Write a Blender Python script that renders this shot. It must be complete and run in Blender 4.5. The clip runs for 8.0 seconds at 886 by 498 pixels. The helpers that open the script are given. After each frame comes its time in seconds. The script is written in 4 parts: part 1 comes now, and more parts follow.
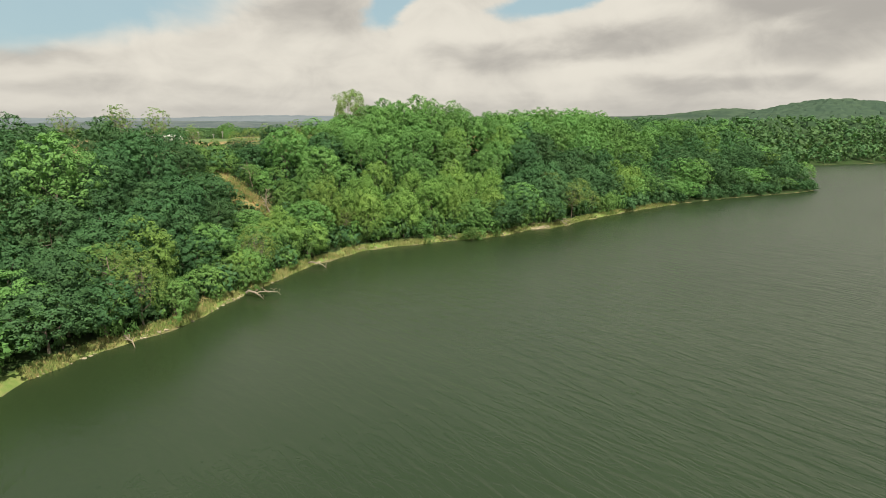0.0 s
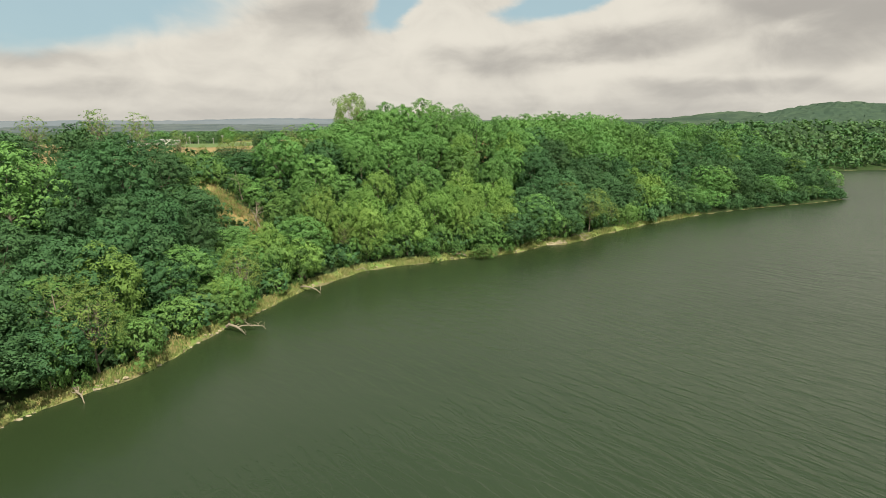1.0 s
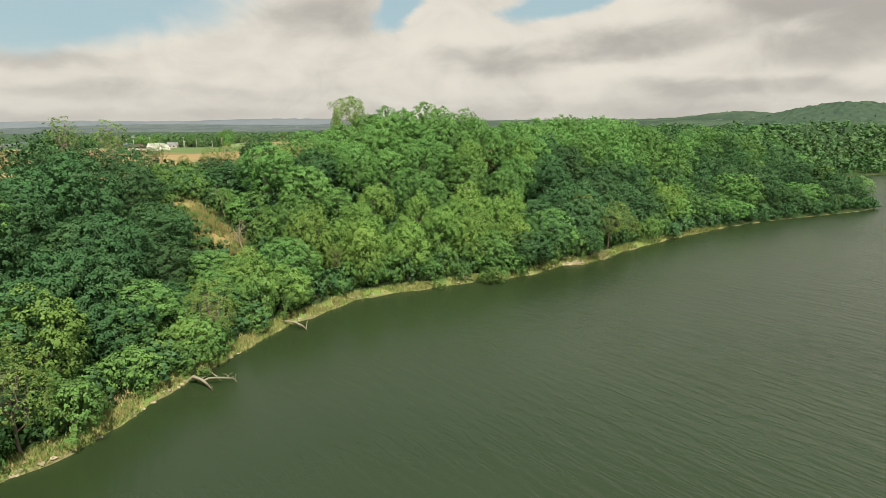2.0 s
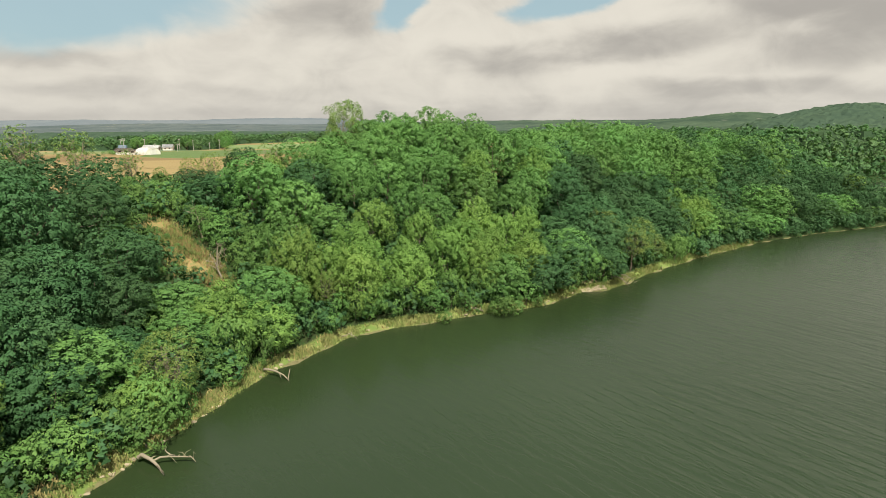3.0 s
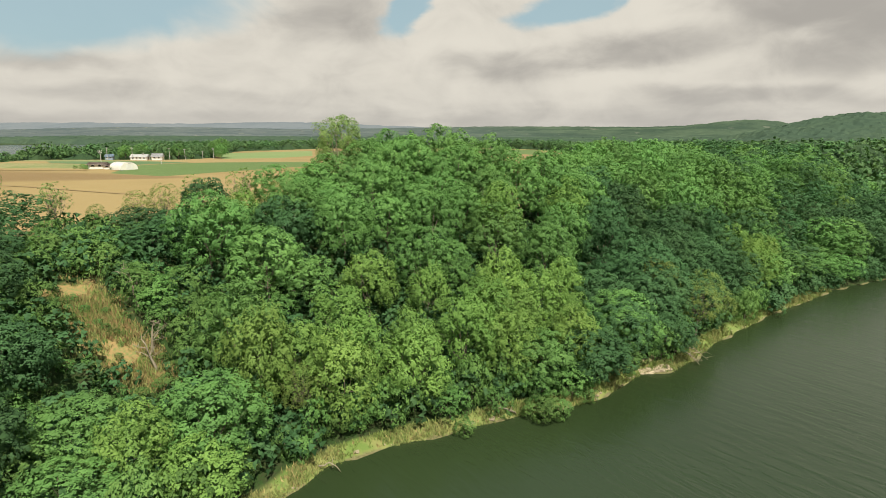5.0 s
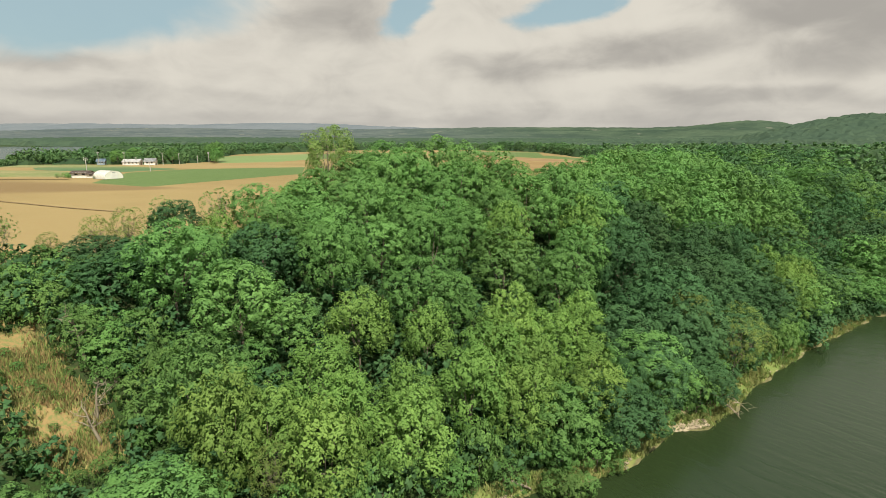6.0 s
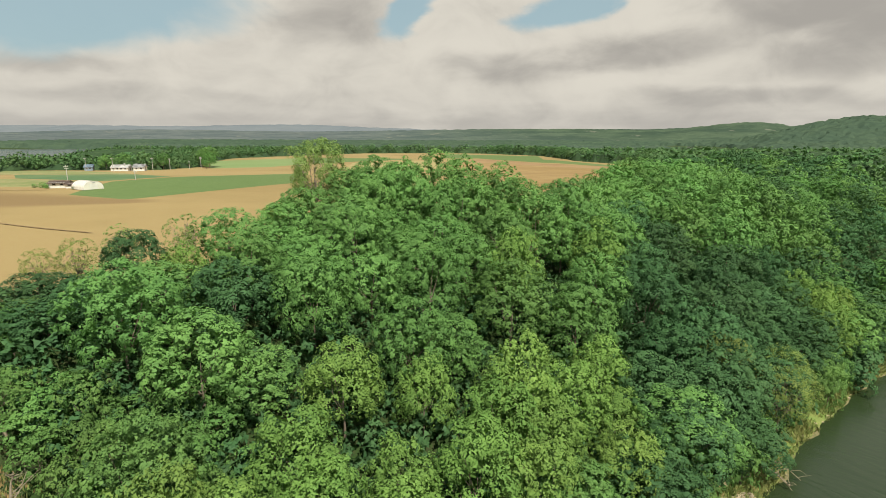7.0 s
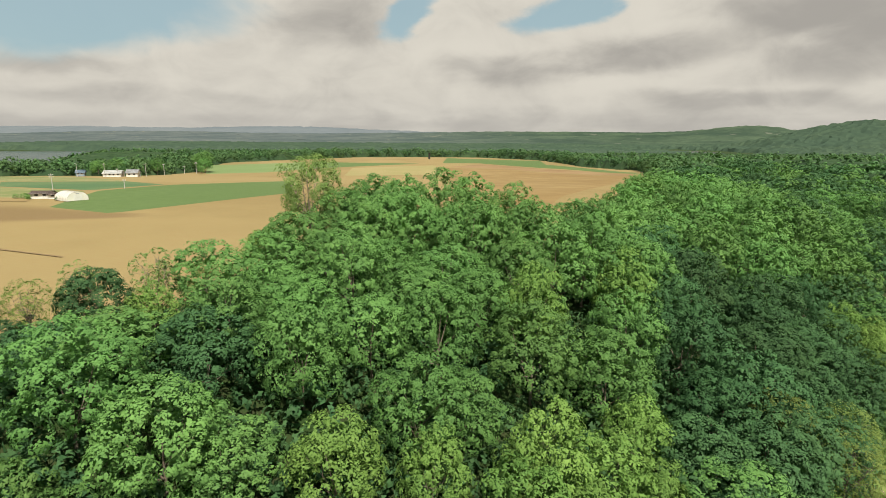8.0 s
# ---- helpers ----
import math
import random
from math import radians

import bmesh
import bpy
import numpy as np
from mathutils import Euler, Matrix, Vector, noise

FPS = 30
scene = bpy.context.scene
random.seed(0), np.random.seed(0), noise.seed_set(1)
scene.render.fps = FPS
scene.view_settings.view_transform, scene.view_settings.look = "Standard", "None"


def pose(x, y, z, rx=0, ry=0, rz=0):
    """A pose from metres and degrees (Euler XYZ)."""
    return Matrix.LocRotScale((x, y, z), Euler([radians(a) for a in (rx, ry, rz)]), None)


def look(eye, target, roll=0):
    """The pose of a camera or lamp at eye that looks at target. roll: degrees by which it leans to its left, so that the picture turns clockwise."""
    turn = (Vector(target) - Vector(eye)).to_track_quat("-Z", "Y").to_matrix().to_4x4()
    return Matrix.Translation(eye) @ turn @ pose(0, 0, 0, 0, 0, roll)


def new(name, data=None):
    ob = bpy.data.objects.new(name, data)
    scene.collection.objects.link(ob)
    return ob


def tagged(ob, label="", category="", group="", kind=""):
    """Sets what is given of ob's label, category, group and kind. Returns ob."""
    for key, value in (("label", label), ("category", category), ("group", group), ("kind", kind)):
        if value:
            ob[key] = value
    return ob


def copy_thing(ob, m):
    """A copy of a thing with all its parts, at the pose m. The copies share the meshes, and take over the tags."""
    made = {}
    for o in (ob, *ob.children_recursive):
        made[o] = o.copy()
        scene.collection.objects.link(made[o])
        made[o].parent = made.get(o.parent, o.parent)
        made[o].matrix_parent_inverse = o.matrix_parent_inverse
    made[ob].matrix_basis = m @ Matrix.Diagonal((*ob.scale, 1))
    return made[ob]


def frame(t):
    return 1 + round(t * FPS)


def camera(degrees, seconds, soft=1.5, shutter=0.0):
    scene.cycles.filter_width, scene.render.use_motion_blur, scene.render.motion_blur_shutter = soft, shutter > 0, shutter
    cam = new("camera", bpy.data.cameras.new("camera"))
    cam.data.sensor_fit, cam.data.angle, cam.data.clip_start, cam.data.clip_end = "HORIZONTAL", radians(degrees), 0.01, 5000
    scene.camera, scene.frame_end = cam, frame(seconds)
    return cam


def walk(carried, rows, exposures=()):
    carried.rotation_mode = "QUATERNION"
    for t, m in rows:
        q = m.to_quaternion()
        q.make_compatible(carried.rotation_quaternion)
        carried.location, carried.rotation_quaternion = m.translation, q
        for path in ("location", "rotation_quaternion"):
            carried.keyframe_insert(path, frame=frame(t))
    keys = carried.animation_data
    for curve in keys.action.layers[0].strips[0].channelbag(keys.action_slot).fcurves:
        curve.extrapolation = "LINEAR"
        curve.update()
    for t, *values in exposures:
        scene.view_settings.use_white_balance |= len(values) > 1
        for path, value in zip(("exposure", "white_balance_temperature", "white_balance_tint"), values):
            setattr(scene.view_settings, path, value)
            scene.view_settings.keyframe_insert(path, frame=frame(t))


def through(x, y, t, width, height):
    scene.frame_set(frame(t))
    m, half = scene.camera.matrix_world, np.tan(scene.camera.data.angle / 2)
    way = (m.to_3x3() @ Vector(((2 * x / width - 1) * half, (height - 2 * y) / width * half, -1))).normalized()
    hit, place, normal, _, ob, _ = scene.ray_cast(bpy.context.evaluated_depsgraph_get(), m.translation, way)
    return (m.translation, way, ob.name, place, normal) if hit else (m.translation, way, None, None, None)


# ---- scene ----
cam = camera(78.5, 8.0, soft=0.8)
# seconds, eye, a point ahead of it, roll
PATH = [
    (0, (-1.242, 0.144, 20.416), (-1.199, 2.092, 19.964), -0.3),
    (0.5, (-1.771, 4.768, 20.567), (-1.727, 6.717, 20.121), -0.2),
    (1, (-1.689, 9.248, 21.011), (-1.659, 11.198, 20.569), -0.3),
    (1.5, (-1.563, 14.102, 21.595), (-1.542, 16.053, 21.153), -0.4),
    (3, (-1.973, 28.957, 23.614), (-1.966, 30.908, 23.171), -0.2),
    (3.5, (-2.322, 34.002, 24.266), (-2.315, 35.954, 23.828), -0.1),
    (4, (-2.866, 38.994, 24.94), (-2.86, 40.946, 24.505), 0.1),
    (4.5, (-3.282, 43.863, 25.579), (-3.28, 45.817, 25.15), 0.2),
    (6, (-3.534, 57.267, 28.034), (-3.539, 59.222, 27.61), 0.2),
    (6.5, (-3.56, 61.627, 28.866), (-3.561, 63.582, 28.444), 0.1),
    (7, (-3.662, 65.911, 29.722), (-3.661, 67.866, 29.303), 0.2),
    (7.5, (-4.059, 70.0, 30.603), (-4.056, 71.956, 30.188), 0.2),
    (8, (-4.635, 73.965, 31.518), (-4.632, 75.922, 31.106), 0.4),
]
walk(cam, [(t, look(eye, target, roll)) for t, eye, target, roll in PATH], exposures=((0, 0.34), (4.5, 0.28), (8, 0.17)))

# ---------- world, sun, exposure ----------
SUN_FROM = Vector((0.20, -0.52, 0.83)).normalized()
world = bpy.data.worlds.new("sky")
scene.world = world
world.use_nodes = True
wt = world.node_tree
wt.nodes.clear()


def node(tree, kind, **sockets):
    n = tree.nodes.new(kind)
    for key, value in sockets.items():
        n.inputs[key.replace("_", " ")].default_value = value
    return n


def math_node(tree, op, a, b=None, clamp=False):
    n = tree.nodes.new("ShaderNodeMath")
    n.operation, n.use_clamp = op, clamp
    for i, v in enumerate((a, b)):
        if v is None:
            continue
        if isinstance(v, (int, float)):
            n.inputs[i].default_value = v
        else:
            tree.links.new(v, n.inputs[i])
    return n.outputs[0]


def mix_colour(tree, fac, a, b, blend="MIX"):
    n = tree.nodes.new("ShaderNodeMix")
    n.data_type, n.blend_type = "RGBA", blend
    for socket, v in ((n.inputs[0], fac), (n.inputs[6], a), (n.inputs[7], b)):
        if isinstance(v, (int, float)):
            socket.default_value = v
        elif isinstance(v, tuple):
            socket.default_value = (*v[:3], 1)
        else:
            tree.links.new(v, socket)
    return n.outputs[2]


def ramp(tree, value, lo, hi):
    """0 at lo, 1 at hi, smoothly."""
    n = tree.nodes.new("ShaderNodeMapRange")
    n.interpolation_type = "SMOOTHSTEP"
    n.inputs[1].default_value, n.inputs[2].default_value = lo, hi
    tree.links.new(value, n.inputs[0])
    return n.outputs[0]


def noise_node(tree, vector, scale, detail=4.0, rough=0.55, lacun=2.0, distortion=0.0):
    n = tree.nodes.new("ShaderNodeTexNoise")
    n.inputs["Scale"].default_value, n.inputs["Detail"].default_value = scale, detail
    n.inputs["Roughness"].default_value, n.inputs["Distortion"].default_value = rough, distortion
    n.inputs["Lacunarity"].default_value = lacun
    if vector is not None:
        tree.links.new(vector, n.inputs["Vector"])
    return n.outputs["Fac"]


sky = wt.nodes.new("ShaderNodeTexSky")
sky.sky_type, sky.sun_disc = "NISHITA", False
sky.sun_elevation = math.asin(SUN_FROM.z)
sky.sun_rotation = math.atan2(SUN_FROM.x, SUN_FROM.y)
sky.air_density, sky.dust_density, sky.ozone_density = 1.0, 1.5, 1.0
coords = wt.nodes.new("ShaderNodeTexCoord")
split = wt.nodes.new("ShaderNodeSeparateXYZ")
wt.links.new(coords.outputs["Generated"], split.inputs[0])
dx, dy, dz = split.outputs
up = math_node(wt, "ADD", math_node(wt, "MAXIMUM", dz, 0.0), 0.10)
flat = wt.nodes.new("ShaderNodeCombineXYZ")        # a cloud deck seen in perspective
wt.links.new(math_node(wt, "DIVIDE", dx, up), flat.inputs[0])
wt.links.new(math_node(wt, "DIVIDE", dy, up), flat.inputs[1])
# rounded heaps: the direction itself, stretched sideways
tall = wt.nodes.new("ShaderNodeMapping")
tall.inputs["Scale"].default_value = (1.0, 1.0, 2.3)
wt.links.new(coords.outputs["Generated"], tall.inputs["Vector"])
deck = noise_node(wt, flat.outputs[0], 0.55, 6, 0.5, distortion=0.25)
heap = noise_node(wt, tall.outputs[0], 3.1, 7, 0.52, distortion=0.2)
puffy = wt.nodes.new("ShaderNodeMapping")
puffy.inputs["Scale"].default_value = (1.0, 1.0, 1.7)
wt.links.new(coords.outputs["Generated"], puffy.inputs["Vector"])
fine = noise_node(wt, puffy.outputs[0], 8.5, 7, 0.56, distortion=0.5)
slow = noise_node(wt, tall.outputs[0], 6.0, 5, 0.5)
across = math_node(wt, "ADD", math_node(wt, "DIVIDE", dx, math_node(wt, "MAXIMUM", dy, 0.05)), math_node(wt, "MULTIPLY", math_node(wt, "SUBTRACT", heap, 0.5), 0.30))
height = math_node(wt, "ADD", math_node(wt, "DIVIDE", dz, math_node(wt, "MAXIMUM", dy, 0.05)), math_node(wt, "MULTIPLY", math_node(wt, "SUBTRACT", slow, 0.5), 0.075))


def soft_spot(u, v, w, h, slant=0.0):
    """1 in the middle of a patch of the sky, falling to 0 and below outside it."""
    a = math_node(wt, "DIVIDE", math_node(wt, "SUBTRACT", across, u), w)
    b = math_node(wt, "SUBTRACT", height, v)
    if slant:
        b = math_node(wt, "SUBTRACT", b, math_node(wt, "MULTIPLY", math_node(wt, "SUBTRACT", across, u), slant))
    b = math_node(wt, "DIVIDE", b, h)
    r = math_node(wt, "SQRT", math_node(wt, "ADD", math_node(wt, "MULTIPLY", a, a), math_node(wt, "MULTIPLY", b, b)))
    return math_node(wt, "SUBTRACT", 1.0, r)


gap = soft_spot(-0.68, 0.212, 0.38, 0.095, 0.02)
for spot in ((-0.035, 0.205, 0.080, 0.036, 0.45), (0.222, 0.214, 0.078, 0.036, 0.3)):
    gap = math_node(wt, "MAXIMUM", gap, soft_spot(*spot))
blue = ramp(wt, math_node(wt, "ADD", gap, math_node(wt, "MULTIPLY", math_node(wt, "SUBTRACT", fine, 0.5), 0.45)), -0.05, 0.42)
# grey bases and banks within the pale cloud: across, height, half width, half height, slant, depth
BANKS = [(-0.20, 0.195, 0.20, 0.062, 0.14, 0.62), (-0.68, 0.118, 0.20, 0.022, 0.0, 0.5), (-0.50, 0.062, 0.42, 0.022, 0.0, 0.4),
         (0.065, 0.115, 0.13, 0.036, 0.0, 0.6), (0.37, 0.140, 0.22, 0.042, 0.10, 0.85), (0.70, 0.135, 0.20, 0.055, 0.1, 0.70),
         (0.74, 0.215, 0.38, 0.056, 0.0, 1.25), (0.58, 0.060, 0.38, 0.024, 0.0, 0.60), (0.0, 0.018, 2.5, 0.028, 0.0, 0.50)]
shade = 0.0
for u, v, w, h, slant, deep in BANKS:
    shade = math_node(wt, "ADD", shade, math_node(wt, "MULTIPLY", ramp(wt, soft_spot(u, v, w * 1.2, h * 1.2, slant), 0.0, 0.8), deep * 0.85))
shade = math_node(wt, "ADD", shade, math_node(wt, "ADD", math_node(wt, "MULTIPLY", math_node(wt, "SUBTRACT", deck, 0.52), 0.7), math_node(wt, "MULTIPLY", math_node(wt, "SUBTRACT", fine, 0.5), 1.3)))
cloud = mix_colour(wt, ramp(wt, shade, -0.25, 0.95), (0.79, 0.745, 0.65), (0.44, 0.415, 0.375))
sky_lit = mix_colour(wt, 1.0, sky.outputs[0], (0.105, 0.118, 0.118), "MULTIPLY")
sky_pale = mix_colour(wt, 0.75, sky_lit, (0.41, 0.57, 0.60))
open_sky = ramp(wt, math_node(wt, "ADD", dz, math_node(wt, "MULTIPLY", math_node(wt, "SUBTRACT", deck, 0.5), 0.5)), 0.30, 0.62)   # the cloud breaks up overhead, where the sun stands
veil = ramp(wt, dz, 0.10, -0.02)                   # pale air low over the land
cover = mix_colour(wt, math_node(wt, "MULTIPLY", blue, 0.92), cloud, sky_pale)
cover = mix_colour(wt, math_node(wt, "MULTIPLY", open_sky, 0.8), cover, mix_colour(wt, 0.5, sky_lit, (0.27, 0.36, 0.44)))
cover = mix_colour(wt, math_node(wt, "MULTIPLY", veil, 0.45), cover, (0.57, 0.545, 0.50))
back = wt.nodes.new("ShaderNodeBackground")
wt.links.new(cover, back.inputs[0])
back.inputs[1].default_value = 0.8
out = wt.nodes.new("ShaderNodeOutputWorld")
wt.links.new(back.outputs[0], out.inputs[0])

sun = new("sun", bpy.data.lights.new("sun", "SUN"))
sun.data.energy, sun.data.angle, sun.data.color = 5.0, radians(0.6), (1.0, 0.94, 0.80)
sun.matrix_world = look(SUN_FROM * 300, (0, 0, 0))

# ---------- materials ----------


def material(name, base, rough=0.8, metal=0.0, vary=(), bump=(), spec=0.3, per="", hue=0.0, value=0.0):
    """A surface. vary: (scale, colour, strength) of blotches in metres; bump: (scale, metres deep).
    per: 'object' or 'island', for what changes from piece to piece, by hue and value."""
    m = bpy.data.materials.new(name)
    m.use_nodes = True
    t = m.node_tree
    p = t.nodes["Principled BSDF"]
    p.inputs["Roughness"].default_value, p.inputs["Metallic"].default_value = rough, metal
    p.inputs["Specular IOR Level"].default_value = spec
    geo = t.nodes.new("ShaderNodeNewGeometry")
    where = geo.outputs["Position"]
    col = base
    for scale, other, strength in vary:
        f = ramp(t, noise_node(t, where, scale, 5, 0.6), 0.38, 0.64)
        col = mix_colour(t, math_node(t, "MULTIPLY", f, strength), col, other)
    if per:
        if per == "object":
            r = t.nodes.new("ShaderNodeObjectInfo").outputs["Random"]
        else:
            r = geo.outputs["Random Per Island"]
        hs = t.nodes.new("ShaderNodeHueSaturation")
        r2 = math_node(t, "FRACT", math_node(t, "MULTIPLY", r, 7.31))
        t.links.new(math_node(t, "ADD", 0.5 - hue / 2, math_node(t, "MULTIPLY", r, hue)), hs.inputs["Hue"])
        t.links.new(math_node(t, "ADD", 1 - value / 2, math_node(t, "MULTIPLY", r2, value)), hs.inputs["Value"])
        if isinstance(col, tuple):
            hs.inputs["Color"].default_value = (*col, 1)
        else:
            t.links.new(col, hs.inputs["Color"])
        col = hs.outputs[0]
    if isinstance(col, tuple):
        p.inputs["Base Color"].default_value = (*col, 1)
    else:
        t.links.new(col, p.inputs["Base Color"])
    last = None
    for scale, deep in bump:
        b = t.nodes.new("ShaderNodeBump")
        b.inputs["Distance"].default_value = deep
        t.links.new(noise_node(t, where, scale, 4, 0.6), b.inputs["Height"])
        if last:
            t.links.new(last, b.inputs["Normal"])
        last = b.outputs[0]
    if last:
        t.links.new(last, p.inputs["Normal"])
    return m


def leaf_material(name, base, tip, hue=0.045, value=0.5, through=0.3):
    """Leaves: colour changes from tree to tree and from spray to spray, and some light comes through."""
    m = bpy.data.materials.new(name)
    m.use_nodes = True
    t = m.node_tree
    p = t.nodes["Principled BSDF"]
    p.inputs["Roughness"].default_value, p.inputs["Specular IOR Level"].default_value = 0.6, 0.10
    geo = t.nodes.new("ShaderNodeNewGeometry")
    island = geo.outputs["Random Per Island"]
    tone = t.nodes.new("ShaderNodeAttribute")              # one value a tree, where many trees share a mesh
    tone.attribute_name = "tone"
    tree = math_node(t, "FRACT", math_node(t, "ADD", t.nodes.new("ShaderNodeObjectInfo").outputs["Random"], tone.outputs["Fac"]))
    broad = noise_node(t, geo.outputs["Position"], 0.45, 3, 0.6)
    col = mix_colour(t, ramp(t, math_node(t, "ADD", math_node(t, "MULTIPLY", island, 0.22), math_node(t, "MULTIPLY", broad, 0.9)), 0.25, 0.95), base, tip)
    hs = t.nodes.new("ShaderNodeHueSaturation")
    t.links.new(math_node(t, "ADD", 0.5 - hue / 2, math_node(t, "MULTIPLY", tree, hue)), hs.inputs["Hue"])
    t2 = math_node(t, "FRACT", math_node(t, "MULTIPLY", tree, 9.17))
    t.links.new(math_node(t, "ADD", 0.9 - value * 0.45, math_node(t, "MULTIPLY", t2, value * 0.9)), hs.inputs["Value"])
    t.links.new(col, hs.inputs["Color"])
    t.links.new(hs.outputs[0], p.inputs["Base Color"])
    tr = t.nodes.new("ShaderNodeBsdfTranslucent")
    t.links.new(mix_colour(t, 1.0, hs.outputs[0], (1.0, 1.2, 0.6), "MULTIPLY"), tr.inputs[0])
    mx = t.nodes.new("ShaderNodeMixShader")
    mx.inputs[0].default_value = through
    t.links.new(p.outputs[0], mx.inputs[1])
    t.links.new(tr.outputs[0], mx.inputs[2])
    t.links.new(mx.outputs[0], t.nodes["Material Output"].inputs[0])
    return m


M_OAK = leaf_material("oak leaves", (0.118, 0.246, 0.074), (0.194, 0.372, 0.098), hue=0.016, value=0.35, through=0.2)
M_WILLOW = leaf_material("willow leaves", (0.154, 0.278, 0.068), (0.246, 0.400, 0.094), hue=0.022, value=0.3, through=0.2)
M_SHRUB = leaf_material("shrub leaves", (0.098, 0.200, 0.056), (0.175, 0.315, 0.082), hue=0.025, through=0.2)
M_SPRING = leaf_material("young leaves", (0.165, 0.230, 0.062), (0.255, 0.330, 0.092), hue=0.02, value=0.3)
# Shade put into the leaf colour: cloud over the headland, dim banks either side.
M_SHADED = leaf_material("shade-darkened leaves", (0.054, 0.124, 0.050), (0.090, 0.192, 0.068), hue=0.02, value=0.35, through=0.14)
M_FARLEAF = leaf_material("far leaves", (0.090, 0.178, 0.072), (0.140, 0.252, 0.092), hue=0.03, value=0.35, through=0.2)
M_POPLAR = leaf_material("poplar leaves", (0.18, 0.28, 0.085), (0.27, 0.38, 0.12), hue=0.01, value=0.2, through=0.3)
M_BARK = material("bark", (0.13, 0.10, 0.07), 0.9, vary=((3.0, (0.22, 0.19, 0.15), 0.8),), bump=((12.0, 0.02),))
M_DEAD = material("bleached wood", (0.31, 0.265, 0.185), 0.85, vary=((4.0, (0.26, 0.21, 0.16), 0.8),), bump=((15.0, 0.01),))
M_SOIL = material("tilled soil", (0.305, 0.220, 0.099), 0.95, vary=((0.018, (0.27, 0.19, 0.082), 0.9), (0.08, (0.36, 0.262, 0.128), 0.6), (0.9, (0.30, 0.21, 0.095), 0.5)), bump=((1.2, 0.06), (6.0, 0.02)))
M_REDSOIL = material("damp red soil", (0.25, 0.15, 0.07), 0.95, vary=((0.03, (0.31, 0.21, 0.10), 0.8),), bump=((1.5, 0.05),))
M_BROWNSOIL = material("brown soil", (0.25, 0.175, 0.085), 0.95, vary=((0.02, (0.28, 0.195, 0.095), 0.8), (0.6, (0.21, 0.145, 0.07), 0.5)), bump=((1.5, 0.05),))
M_STUBBLE = material("stubble", (0.31, 0.27, 0.11), 0.95, vary=((0.03, (0.36, 0.28, 0.13), 0.8), (0.5, (0.27, 0.25, 0.09), 0.5)), bump=((2.0, 0.05),))
M_CROP = material("green crop", (0.105, 0.163, 0.047), 0.9, vary=((0.02, (0.122, 0.182, 0.055), 0.8), (0.4, (0.092, 0.145, 0.040), 0.6)), bump=((2.0, 0.1),))
M_CROP_PALE = material("pale green crop", (0.17, 0.24, 0.085), 0.9, vary=((0.02, (0.20, 0.26, 0.10), 0.8),), bump=((2.0, 0.1),))
M_CROP_DARK = material("dark green crop", (0.08, 0.15, 0.06), 0.9, vary=((0.03, (0.12, 0.18, 0.07), 0.8),), bump=((2.0, 0.1),))
M_MEADOW = material("rough meadow", (0.20, 0.22, 0.08), 0.95, vary=((0.05, (0.32, 0.27, 0.13), 0.9), (0.5, (0.14, 0.19, 0.06), 0.6)), bump=((2.0, 0.1),))
M_REED = material("reed grass", (0.205, 0.265, 0.070), 0.8, vary=((0.4, (0.31, 0.29, 0.110), 0.8), (3.0, (0.15, 0.22, 0.055), 0.6)), per="island", value=0.5)
M_DRYGRASS = material("dry straw grass", (0.37, 0.30, 0.13), 0.9, vary=((0.7, (0.26, 0.26, 0.09), 0.7),), per="island", value=0.5)
M_RUSTGRASS = material("rusty grass", (0.30, 0.215, 0.090), 0.9, vary=((0.7, (0.24, 0.22, 0.075), 0.8), (2.5, (0.36, 0.26, 0.12), 0.6)), per="island", value=0.5)
M_BANK = material("washed bank earth", (0.31, 0.235, 0.130), 0.9, vary=((0.6, (0.21, 0.22, 0.085), 0.9), (4.0, (0.40, 0.32, 0.20), 0.6)), bump=((5.0, 0.06),))
M_STONE = material("shore stone", (0.36, 0.30, 0.20), 0.85, vary=((3.0, (0.32, 0.26, 0.18), 0.8),), per="island", value=0.5)
M_WHITE = material("white painted board", (0.75, 0.74, 0.70), 0.6, vary=((1.0, (0.6, 0.58, 0.52), 0.5),))
M_FILM = material("greenhouse film", (0.78, 0.76, 0.68), 0.35, vary=((0.7, (0.66, 0.63, 0.55), 0.6),), spec=0.5)
M_OCHRE = material("ochre soil", (0.262, 0.170, 0.064), 0.95, vary=((0.02, (0.315, 0.220, 0.092), 0.9), (0.09, (0.23, 0.147, 0.055), 0.6)), bump=((1.5, 0.05),))
M_ROOF = material("weathered grey metal roof", (0.55, 0.56, 0.57), 0.5, metal=0.2, vary=((0.8, (0.30, 0.29, 0.28), 0.6),))
M_ROOF_PALE = material("pale metal roof", (0.70, 0.70, 0.68), 0.5, vary=((0.8, (0.50, 0.49, 0.47), 0.6),))
M_ROOF_DARK = material("dark brown metal roof", (0.16, 0.12, 0.10), 0.5, vary=((0.8, (0.24, 0.18, 0.15), 0.6),))
M_ROOF_BLUE = material("blue-grey metal roof", (0.26, 0.34, 0.42), 0.45, metal=0.2)
M_GLASS = material("dark window glass", (0.03, 0.035, 0.04), 0.08, spec=0.5)
M_POLE = material("grey concrete pole", (0.45, 0.43, 0.40), 0.8)
M_POST = material("tarred wooden post", (0.03, 0.028, 0.025), 0.8)


